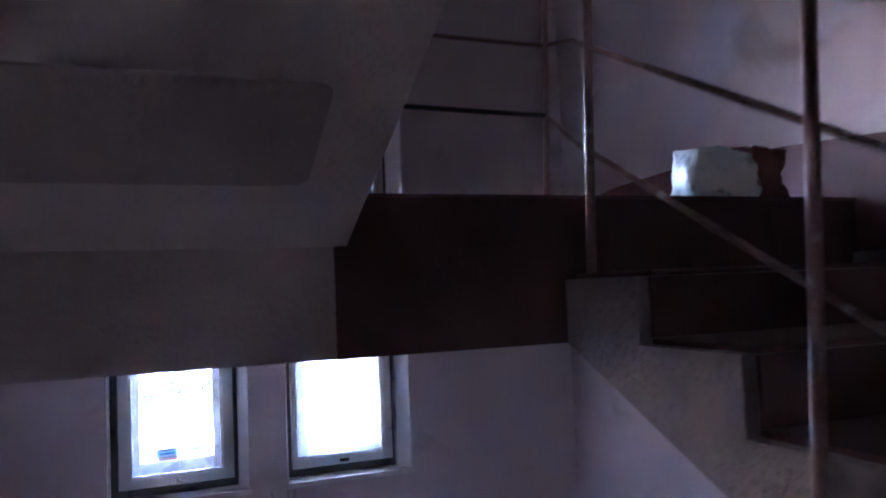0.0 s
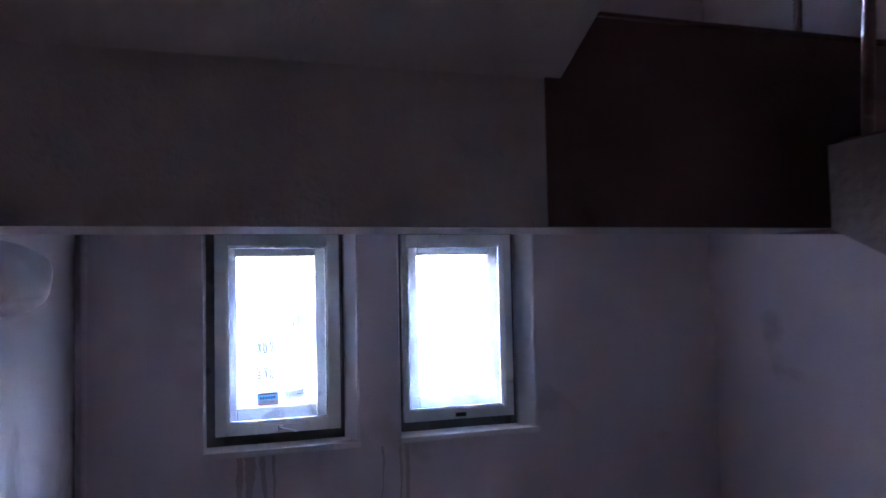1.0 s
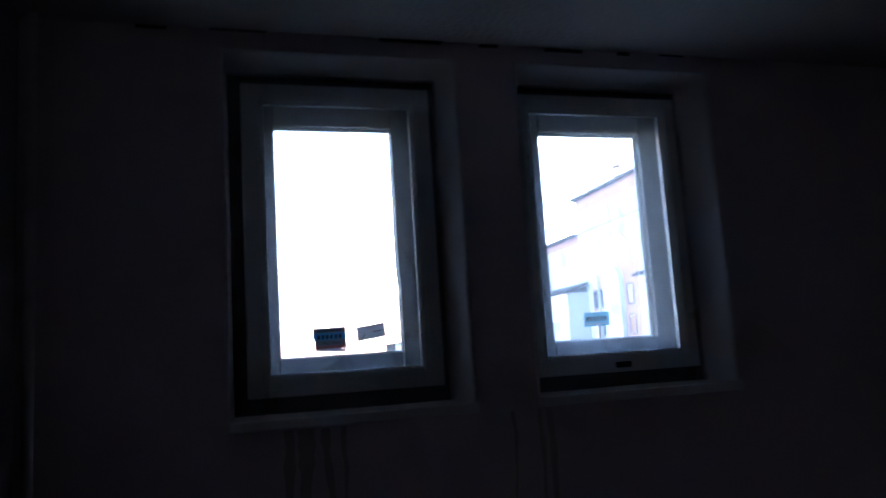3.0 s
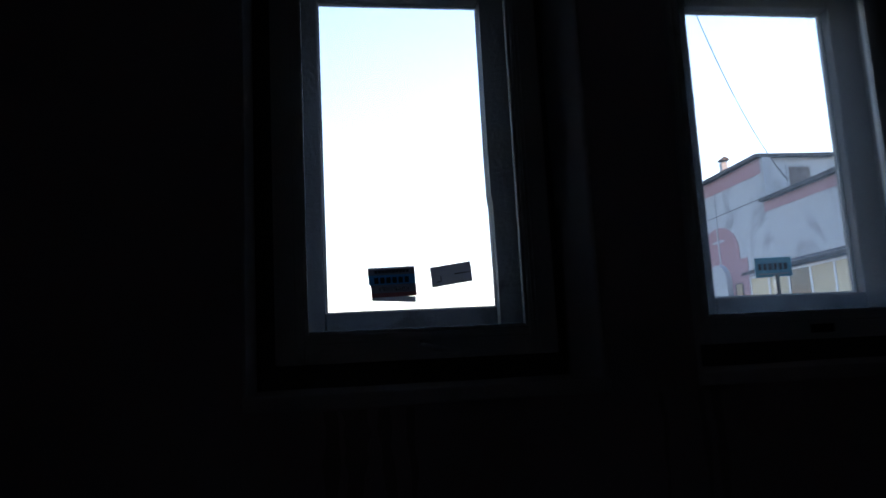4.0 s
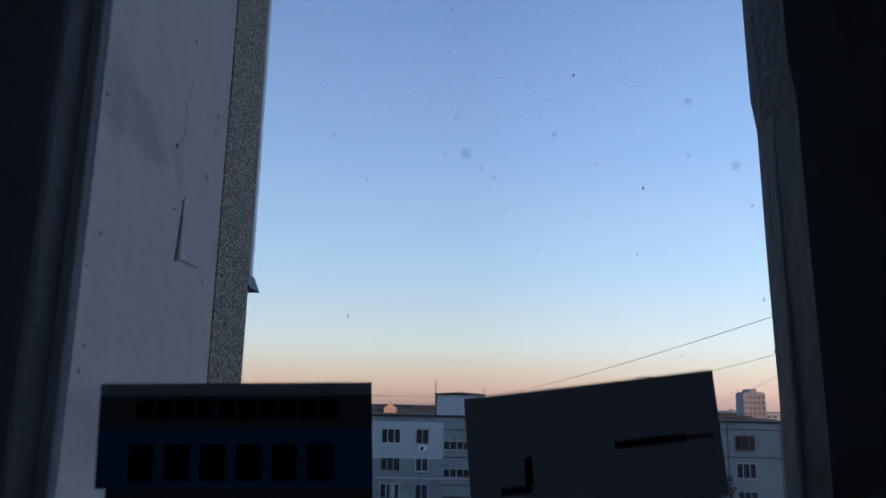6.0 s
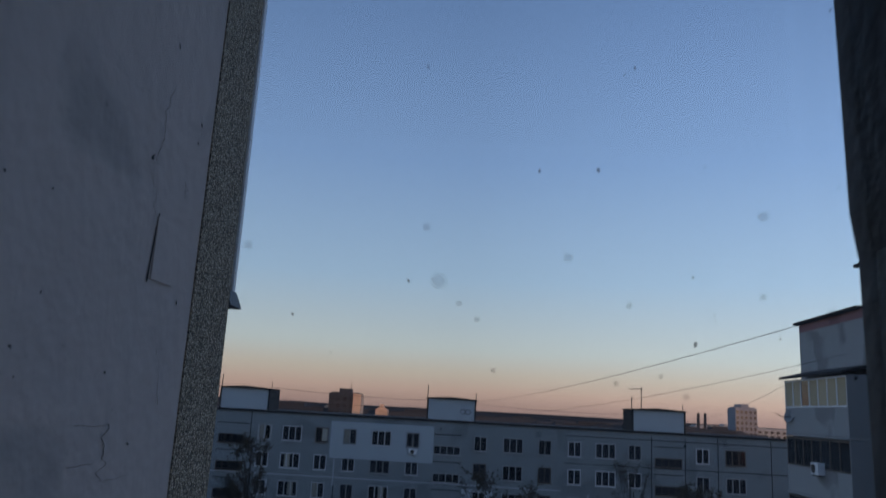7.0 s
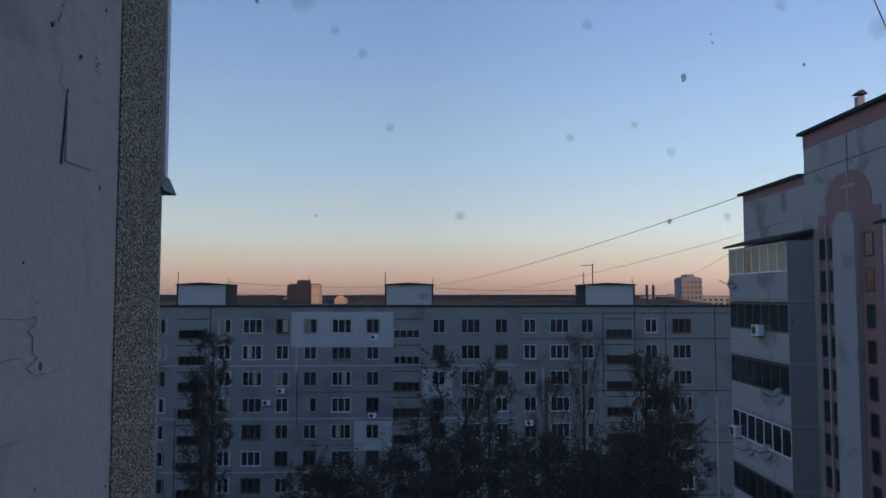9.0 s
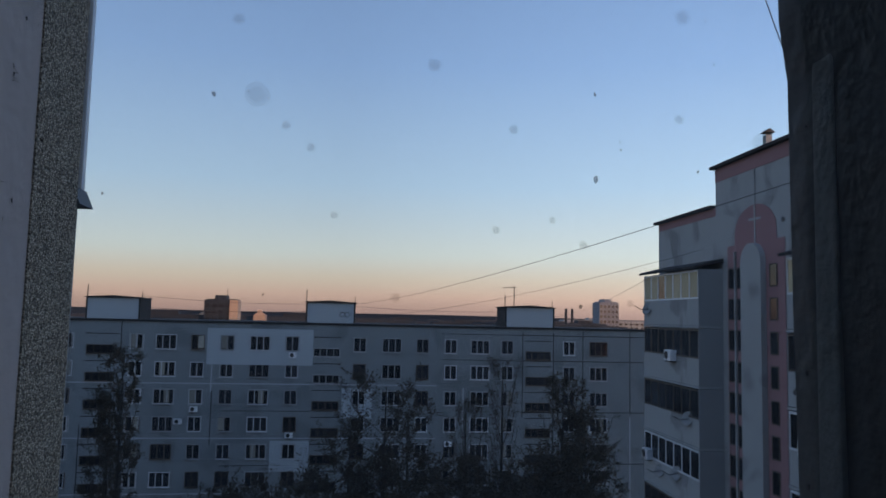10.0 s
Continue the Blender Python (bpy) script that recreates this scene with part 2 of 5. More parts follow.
M = {
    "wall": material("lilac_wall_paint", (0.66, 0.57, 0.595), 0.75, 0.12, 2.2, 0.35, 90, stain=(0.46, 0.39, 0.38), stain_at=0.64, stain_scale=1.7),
    # darker copy of the lilac wall paint; shade is put into the colour
    "wall_shaded": material("shaded_lilac_paint", (0.38, 0.32, 0.325), 0.8, 0.16, 2.2, 0.35, 90, stain=(0.22, 0.18, 0.175), stain_at=0.56, stain_scale=1.3),
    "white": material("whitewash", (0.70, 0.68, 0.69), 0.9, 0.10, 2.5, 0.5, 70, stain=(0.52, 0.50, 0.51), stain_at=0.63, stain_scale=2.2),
    "soffit": material("rough_grey_soffit", (0.46, 0.415, 0.41), 0.95, 0.16, 3.0, 0.8, 55, depth=0.006),
    "patch": material("darker_soffit_patch", (0.31, 0.27, 0.262), 0.95, 0.15, 3.0, 0.8, 55, depth=0.006),
    "concrete": material("bare_concrete", (0.31, 0.265, 0.26), 0.95, 0.35, 9.0, 1.0, 48, depth=0.012),
    "brown": material("brown_floor_paint", (0.125, 0.056, 0.052), 0.55, 0.22, 3.0, 0.3, 70, stain=(0.045, 0.025, 0.023), stain_at=0.6, stain_scale=2.5),
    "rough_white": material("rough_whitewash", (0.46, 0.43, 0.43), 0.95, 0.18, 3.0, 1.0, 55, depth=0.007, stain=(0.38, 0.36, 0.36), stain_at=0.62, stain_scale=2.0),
    # near-black version of the window paint; recess shade is put into the colour
    "frame_outer": material("shaded_weathered_window_paint", (0.15, 0.15, 0.152), 0.6, 0.25, 8.0, 0.5, 110, stain=(0.08, 0.078, 0.076), stain_at=0.58, stain_scale=9),
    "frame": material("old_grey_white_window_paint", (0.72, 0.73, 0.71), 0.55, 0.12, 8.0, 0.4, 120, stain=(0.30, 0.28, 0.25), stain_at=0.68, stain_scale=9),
    "putty": material("cracked_putty", (0.45, 0.46, 0.45), 0.8, 0.3, 40.0, 0.8, 200, depth=0.002),
    "rail": material("brown_rail_paint", (0.22, 0.125, 0.115), 0.35, 0.3, 14.0, 0.3, 140, stain=(0.40, 0.38, 0.37), stain_at=0.6, stain_scale=11),
    "steel": material("worn_steel", (0.55, 0.55, 0.55), 0.35, 0.15, 30, 0.2, 120, metal=1.0),
    "outer": material("weathered_white_render", (0.58, 0.495, 0.45), 0.9, 0.12, 4.0, 0.6, 15, stain=(0.45, 0.395, 0.365), stain_at=0.55, stain_scale=3.0, depth=0.012),
    "crack": material("dark_crack", (0.05, 0.045, 0.04), 0.95, 0.2, 30, 0),
    "pebble": pebble_material(),
    "glass": glass_material("window_glass", haze=0.005),
    "glass_hazy": glass_material("dust_glare_window_glass", haze=0.03),
    # tint added to cut the light that window_3 lets in
    "glass_dimmed": glass_material("dimmed_window_glass", (0.93, 0.94, 0.94), 0.03),
    "dirt": film_of_dirt("dried_dirt", (0.10, 0.09, 0.085), 0.62),
    "tin": material("dark_tin", (0.05, 0.05, 0.052), 0.5, 0.2, 12, 0.2, 80, metal=0.6),
    "panel": material("blue_grey_concrete_panel", (0.235, 0.255, 0.262), 0.9, 0.16, 0.35, 0.3, 8, stain=(0.18, 0.197, 0.203), stain_at=0.54, stain_scale=0.3),
    "panel_new": material("pale_blue_insulation_render", (0.42, 0.455, 0.475), 0.9, 0.08, 0.5, 0.2, 9),
    "seam": material("black_seam_sealant", (0.03, 0.03, 0.033), 0.8, 0.3, 2, 0),
    "seam_pale": material("pale_seam_mortar", (0.42, 0.43, 0.45), 0.9, 0.1, 2, 0),
    "pvc_far": material("muted_window_plastic", (0.43, 0.43, 0.43), 0.5, 0.12, 3, 0, per_object=0.45),
    # orange of the last sunlight put into the brick colour
    "far_sunlit_brick": material("distant_sunlit_brick", (0.70, 0.47, 0.32), 0.9, 0.2, 0.05, 0, per_object=0.2),
    "far_grey": material("distant_grey_panel", (0.30, 0.31, 0.34), 0.9, 0.15, 0.05, 0),
    "pvc": material("white_window_plastic", (0.80, 0.80, 0.80), 0.45, 0.05, 3, 0, per_object=0.15),
    "wood_old": material("old_brown_window_wood", (0.10, 0.075, 0.06), 0.6, 0.25, 6, 0.2, 40, per_object=0.3),
    "pane": material("dark_room_glass", (0.02, 0.022, 0.027), 0.08, 0.3, 0.6, 0, per_object=0.5, spec=0.35),
    "curtain": material("pale_curtain_behind_glass", (0.30, 0.28, 0.235), 0.5, 0.2, 2.5, 0, per_object=0.3),
    "blind": material("cream_roller_blind", (0.56, 0.45, 0.28), 0.6, 0.2, 2.5, 0, per_object=0.12),
    "white_panel": material("grey_white_panel", (0.43, 0.425, 0.41), 0.9, 0.13, 0.5, 0.3, 7, stain=(0.29, 0.285, 0.275), stain_at=0.54, stain_scale=0.6),
    "side_panel": material("speckled_grey_panel", (0.34, 0.34, 0.335), 0.95, 0.22, 5, 0.4, 30),
    "pink": material("faded_pink_render", (0.36, 0.20, 0.20), 0.9, 0.15, 0.8, 0.3, 8, per_object=0.05),
    "roofing": material("black_roofing", (0.035, 0.033, 0.033), 0.9, 0.3, 2, 0.3, 20),
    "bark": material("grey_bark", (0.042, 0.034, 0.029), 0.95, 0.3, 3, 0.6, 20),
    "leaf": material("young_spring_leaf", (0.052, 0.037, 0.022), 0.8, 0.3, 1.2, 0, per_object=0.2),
    "ground": material("courtyard_earth_and_grass", (0.07, 0.075, 0.05), 0.95, 0.35, 0.06, 0.2, 2, stain=(0.06, 0.06, 0.06), stain_at=0.55, stain_scale=0.02),
    # shade put into the colour: stays dark even where the sun strikes
    "far": material("distant_shaded_plaster", (0.055, 0.06, 0.07), 0.9, 0.2, 0.05, 0, per_object=0.25),
    "wood_far": material("distant_trees", (0.035, 0.036, 0.036), 0.95, 0.3, 0.03, 0),
    "cable": material("black_cable", (0.02, 0.02, 0.022), 0.6, 0.2, 4, 0),
    "bag": material("pale_blue_plastic_bag", (0.55, 0.66, 0.68), 0.35, 0.2, 14, 0.4, 60, stain=(0.22, 0.33, 0.36), stain_at=0.56, stain_scale=16),
    "redbag": material("dark_red_sack", (0.14, 0.035, 0.025), 0.6, 0.35, 14, 0.5, 50),
    "blackbag": material("black_plastic_sack", (0.012, 0.012, 0.013), 0.4, 0.3, 10, 0.5, 40),
    "paper": thin_paper("grey_paper", (0.34, 0.34, 0.35), (0.055, 0.055, 0.058)),
    "paper_blue": thin_paper("blue_printed_band", (0.03, 0.15, 0.24), (0.002, 0.016, 0.03)),
    "paper_dark": thin_paper("dark_printed_band", (0.12, 0.10, 0.10), (0.014, 0.013, 0.014)),
    "paper_red": thin_paper("red_printed_band", (0.22, 0.06, 0.05), (0.02, 0.006, 0.006)),
    "paper_teal": thin_paper("teal_printed_paper", (0.10, 0.32, 0.38), (0.01, 0.05, 0.065)),
    "blur_disc": film_of_dirt("faint_blur_disc", (0.10, 0.10, 0.10), 0.09),
    "dado": material("faded_red_brown_dado", (0.16, 0.07, 0.07), 0.6, 0.2, 3, 0.3, 70),
    "stain": material("rusty_damp_streak", (0.45, 0.38, 0.37), 0.8, 0.25, 14, 0.2, 90),
    "ink": material("black_ink", (0.012, 0.012, 0.014), 0.6, 0.1, 60, 0),
}


# ---- mesh helpers ----
def box(bm, x0, y0, z0, x1, y1, z1, bevel=0.0):
    r = bmesh.ops.create_cube(bm, size=1.0, matrix=Matrix.Translation(((x0 + x1) / 2, (y0 + y1) / 2, (z0 + z1) / 2)) @ Matrix.Diagonal((x1 - x0, y1 - y0, z1 - z0, 1)))
    if bevel:
        es = {e for v in r["verts"] for e in v.link_edges}
        bmesh.ops.bevel(bm, geom=list(es), offset=bevel, segments=2, profile=0.6, affect="EDGES")
    return bm


def boxes(*bs, bevel=0.0):
    bm = bmesh.new()
    for b in bs:
        box(bm, *b, bevel=bevel)
    return bm


def mesh_of(name, bm, mat):
    me = bpy.data.meshes.new(name)
    bm.to_mesh(me)
    bm.free()
    me.materials.append(M[mat])
    return me


def part(name, bm, mat, parent=None, label="", smooth=False):
    ob = new(name, mesh_of(name, bm, mat))
    if smooth:
        for poly in ob.data.polygons:
            poly.use_smooth = True
    if parent:
        ob.parent = parent
    return tagged(ob, label)


def shared(name, me, parent, at, label=""):
    ob = new(name, me)
    ob.parent = parent
    ob.matrix_basis = Matrix.Translation(at)
    return tagged(ob, label)


def empty(name, at=(0, 0, 0), rz=0):
    ob = new(name)
    ob.matrix_basis = pose(*at, 0, 0, rz)
    return ob


def prism(pts, axis, a, b):
    """A closed outline in two coordinates, drawn out along the third axis from a to b."""
    bm = bmesh.new()
    def put(u, v, w):
        return {"x": (w, u, v), "y": (u, w, v), "z": (u, v, w)}[axis]
    lo = [bm.verts.new(put(u, v, a)) for u, v in pts]
    hi = [bm.verts.new(put(u, v, b)) for u, v in pts]
    bm.faces.new(lo)
    bm.faces.new(hi[::-1])
    k = len(pts)
    for i in range(k):
        bm.faces.new((lo[i], hi[i], hi[(i + 1) % k], lo[(i + 1) % k]))
    bmesh.ops.recalc_face_normals(bm, faces=bm.faces)
    return bm


def tube(points, radius, sides=8, taper=None, bm=None):
    """A round bar along a line of points."""
    bm = bm or bmesh.new()
    rings = []
    pts = [Vector(p) for p in points]
    for i, p in enumerate(pts):
        d = (pts[min(i + 1, len(pts) - 1)] - pts[max(i - 1, 0)]).normalized()
        side = d.cross(Vector((0.31, 0.87, 0.2)) if abs(d.z) > 0.9 else Vector((0, 0, 1))).normalized()
        up = d.cross(side)
        r = radius if taper is None else radius + (taper - radius) * i / (len(pts) - 1)
        rings.append([bm.verts.new(p + (side * math.cos(a) + up * math.sin(a)) * r) for a in [2 * math.pi * k / sides for k in range(sides)]])
    for a, b in zip(rings, rings[1:]):
        for k in range(sides):
            bm.faces.new((a[k], a[(k + 1) % sides], b[(k + 1) % sides], b[k]))
    bm.faces.new(rings[0][::-1])
    bm.faces.new(rings[-1])
    return bm


def lumpy(bm, amount, size, seed=0.0):
    for v in bm.verts:
        v.co += noise.noise_vector(v.co * size + Vector((seed, seed, seed))) * amount
    return bm


def sheet_with_holes(x0, x1, z0, z1, holes, y0, y1):
    """A wall along x, from y0 to y1 thick, with oblong openings (x0, z0, x1, z1) through it."""
    xs = sorted({x0, x1, *[h[0] for h in holes], *[h[2] for h in holes]})
    zs = sorted({z0, z1, *[h[1] for h in holes], *[h[3] for h in holes]})
    def solid(i, j):
        if not (0 <= i < len(xs) - 1 and 0 <= j < len(zs) - 1):
            return False
        cx, cz = (xs[i] + xs[i + 1]) / 2, (zs[j] + zs[j + 1]) / 2
        return not any(h[0] < cx < h[2] and h[1] < cz < h[3] for h in holes)
    bm = bmesh.new()
    vs = {}
    def v(i, j, y):
        if (i, j, y) not in vs:
            vs[i, j, y] = bm.verts.new((xs[i], y, zs[j]))
        return vs[i, j, y]
    for i in range(len(xs) - 1):
        for j in range(len(zs) - 1):
            if not solid(i, j):
                continue
            bm.faces.new([v(i, j, y0), v(i + 1, j, y0), v(i + 1, j + 1, y0), v(i, j + 1, y0)])
            bm.faces.new([v(i, j, y1), v(i, j + 1, y1), v(i + 1, j + 1, y1), v(i + 1, j, y1)])
            for di, dj, a, b in ((-1, 0, (i, j), (i, j + 1)), (1, 0, (i + 1, j), (i + 1, j + 1)), (0, -1, (i, j), (i + 1, j)), (0, 1, (i, j + 1), (i + 1, j + 1))):
                if not solid(i + di, j + dj):
                    bm.faces.new([v(*a, y0), v(*b, y0), v(*b, y1), v(*a, y1)])
    bmesh.ops.recalc_face_normals(bm, faces=bm.faces)
    return bm


# ---- the stairwell ----
LX, RX = -0.45, 2.33          # side walls
LAND = 2.712                  # upper half landing
BEAM_Y = -1.825               # face of its edge beam
BEAM_W = 0.17
SILL, HEAD = 1.58, 2.495
OPEN_L, OPEN_R = (0.0, 0.6), (0.778, 1.39)

wall_north = part("wall_north", sheet_with_holes(LX, RX, -0.2, 5.4, [(OPEN_L[0], SILL, OPEN_L[1], HEAD), (OPEN_R[0], SILL, OPEN_R[1], HEAD), (OPEN_R[0], 2.86, OPEN_R[1], 3.77)], 0.0, 0.045), "wall")
tagged(wall_north, "stained lilac painted stairwell wall with two small windows", "wall", kind="structure")
core = part("wall_north_outer", sheet_with_holes(-0.6, RX + 0.2, -0.2, 5.6, [(-0.004, 1.576, 0.604, 2.499), (0.774, 1.576, 1.394, 2.499), (0.774, 2.856, 1.394, 3.774)], 0.049, 0.27), "outer")
tagged(core, "outer leaf of the stairwell wall, white render", "wall", kind="structure")
tagged(part("wall_west", boxes((LX - 0.2, -5.6, -1.6, LX, 0.045, 5.4)), "wall_shaded"), "lilac side wall of the stairwell, colour darkened for shade", "wall", kind="structure")
tagged(part("wall_east", boxes((RX, -5.6, -1.6, RX + 0.2, 0.045, 5.4), (RX - 0.022, -5.6, 2.14, RX, 0, 2.535)), "wall"), "lilac painted side wall with a raised panel joint", "wall", kind="structure")
tagged(part("wall_south", boxes((LX - 0.2, -5.8, -1.6, RX + 0.2, -5.6, 5.4)), "wall_shaded"), "plain wall behind the floor landing, darkened to cut bounced light", "wall", kind="structure")
tagged(part("ceiling", boxes((LX - 0.2, -5.8, 5.4, RX + 0.2, 0.045, 5.6)), "white"), "whitewashed ceiling over the stairwell", "ceiling", kind="structure")
# unseen floor given pale concrete instead of brown to throw light upwards
tagged(part("floor", boxes((LX, -2.35, -0.2, RX, 0, 0.0)), "concrete"), "unseen half landing floor, grey to bounce light onto the walls", "floor", kind="structure")
tagged(part("floor_landing", boxes((LX, -5.6, 1.15, RX, -4.36, 1.36)), "brown"), "brown painted concrete floor landing", "floor", kind="structure")

landing = empty("half_landing", (0, BEAM_Y, LAND))
tagged(landing, "concrete half landing with brown edge beam, whitewashed below", "landing", kind="structure")


def in_place(ob):
    """Keeps a part where it was built, under a thing that stands elsewhere."""
    ob.matrix_parent_inverse = ob.parent.matrix_basis.inverted()
    return ob


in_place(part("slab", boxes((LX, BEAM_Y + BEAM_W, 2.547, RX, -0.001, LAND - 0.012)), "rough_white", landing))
in_place(part("beam", lumpy(boxes((LX, BEAM_Y, 2.311, 1.232, BEAM_Y + BEAM_W, LAND - 0.008)), 0.002, 5), "soffit", landing))
in_place(part("painted_face", boxes((0.600, BEAM_Y - 0.004, 2.312, 1.234, BEAM_Y, LAND - 0.002)), "brown", landing, "dark brown painted beam face"))
in_place(part("beam_end", boxes((1.232, BEAM_Y, 2.311, RX, BEAM_Y + BEAM_W, LAND - 0.008)), "brown", landing))
in_place(part("screed", boxes((LX, BEAM_Y - 0.012, LAND - 0.008, RX, -0.001, LAND)), "brown", landing))


def flight(name, x0, x1, y_top, z_top, run, rise, steps, direction, soffit_drop, label, side_mat):
    """Precast flight falling from (y_top, z_top) in the given direction along y."""
    th = empty(name, (x0, y_top, z_top - rise * steps))
    tagged(th, label, "stairs", kind="structure")
    pts, y, z = [], y_top, z_top - rise
    pts.append((y, z))
    for i in range(steps - 1):
        y2 = y + direction * run
        pts += [(y2, z), (y2, z - rise)]
        y, z = y2, z - rise
    slope = rise / run
    end = pts[-1]
    pts += [(end[0], end[1] - 0.10), (y_top, z_top - soffit_drop)]
    body = part("flight_body", prism(pts, "x", x0, x1), side_mat, th)
    in_place(body)
    zt = z_top - rise
    for i in range(steps):
        ya, yb = y_top + direction * run * i, y_top + direction * run * (i + 1)
        if i < steps - 1:
            in_place(part("tread", boxes((x0 + 0.035, min(ya, yb) - 0.012, zt, x1, max(ya, yb), zt + 0.014), bevel=0.005), "brown", th))
            in_place(part("riser", boxes((x0 + 0.035, yb - 0.012 if direction < 0 else yb, zt - rise + 0.016, x1, yb if direction < 0 else yb + 0.012, zt - 0.002)), "brown", th))
        zt -= rise
    return th


RUN, RISE = 0.321, 0.160
flight("stair_flight", 1.235, RX, BEAM_Y, 2.642, RUN, RISE, 8, -1, 0.331, "rough concrete stair flight with dark brown painted steps", "concrete")
flight("stair_flight", LX, 0.631, -4.36, 1.36, RUN, 0.17, 8, 1, 0.34, "concrete stair flight down to the half landing", "concrete")
# the flight overhead, rising towards the floor above
over = empty("stair_flight", (LX, BEAM_Y, 2.583))
tagged(over, "grey concrete underside of the flight overhead", "stairs", kind="structure")
SL = 0.49
pts = [(BEAM_Y, 2.583), (BEAM_Y - 2.4, 2.583 + 2.4 * SL)]
y, z = BEAM_Y - 2.4, 2.583 + 2.4 * SL + 0.12
pts.append((y, z))
while y < BEAM_Y - 0.1:
    pts += [(y + RUN, z), (y + RUN, z - RISE)]
    y, z = y + RUN, z - RISE
pts[-1] = (BEAM_Y, LAND)
in_place(part("flight_body", lumpy(prism(pts, "x", LX, 0.631), 0.003, 4), "soffit", over))
n1 = Vector((0, -SL, -1)).normalized()
for ya, yb, x1 in ((-2.064, -2.345, 0.492),):
    bm = bmesh.new()
    ring = []
    for k in range(40):
        a = 2 * math.pi * k / 40
        cx, cy = math.copysign(abs(math.cos(a)) ** 0.12, math.cos(a)), math.copysign(abs(math.sin(a)) ** 0.12, math.sin(a))
        px, py = (LX + x1) / 2 + cx * (x1 - LX) / 2, (ya + yb) / 2 + cy * abs(ya - yb) / 2
        px += 0.006 * noise.noise(Vector((k * 0.9, 1, 2)))
        py += 0.008 * noise.noise(Vector((k * 0.9, 5, 2)))
        ring.append(Vector((max(px, LX + 0.002), py, 2.583 + (BEAM_Y - py) * SL)))
    lo = [bm.verts.new(p + n1 * 0.006) for p in ring]
    hi = [bm.verts.new(p - n1 * 0.004) for p in ring]
    bm.faces.new(lo)
    for k in range(40):
        bm.faces.new((lo[k], lo[(k + 1) % 40], hi[(k + 1) % 40], hi[k]))
    in_place(part("dark_soffit_patch", bm, "patch", over, "dark rectangular patch"))

# ---- windows of the stairwell ----
def frame_bars(bm, x0, x1, z0, z1, w, y0, y1, bevel=0.003):
    box(bm, x0, y0, z0, x0 + w, y1, z1, bevel)
    box(bm, x1 - w, y0, z0, x1, y1, z1, bevel)
    box(bm, x0 + w, y0, z0, x1 - w, y1, z0 + w, bevel)
    box(bm, x0 + w, y0, z1 - w, x1 - w, y1, z1, bevel)
    return bm


def reveal(name, x0, x1, z0, z1, fx0, fx1, fz0, fz1, y, parent):
    """Splayed plaster reveal from the wall face back to the frame, with a small raised lip round it."""
    bm = bmesh.new()
    front = [(x0, z0), (x1, z0), (x1, z1), (x0, z1)]
    back = [(fx0, fz0), (fx1, fz0), (fx1, fz1), (fx0, fz1)]
    lip = [(x0 - 0.006, z0 - 0.008), (x1 + 0.006, z0 - 0.008), (x1 + 0.006, z1 + 0.006), (x0 - 0.006, z1 + 0.006)]
    rings = [[bm.verts.new((u, -0.0, w)) for u, w in lip], [bm.verts.new((u, -0.007, w)) for u, w in front], [bm.verts.new((u, y, w)) for u, w in back], [bm.verts.new((u, y + 0.004, w)) for u, w in front]]
    for a, b in zip(rings, rings[1:]):
        for k in range(4):
            bm.faces.new((a[k], a[(k + 1) % 4], b[(k + 1) % 4], b[k]))
    bmesh.ops.recalc_face_normals(bm, faces=bm.faces)
    bmesh.ops.subdivide_edges(bm, edges=bm.edges, cuts=5, use_grid_fill=True)
    lumpy(bm, 0.0022, 22, x0)
    return part(name, bm, "white", parent, "uneven whitewashed plaster reveal", True)


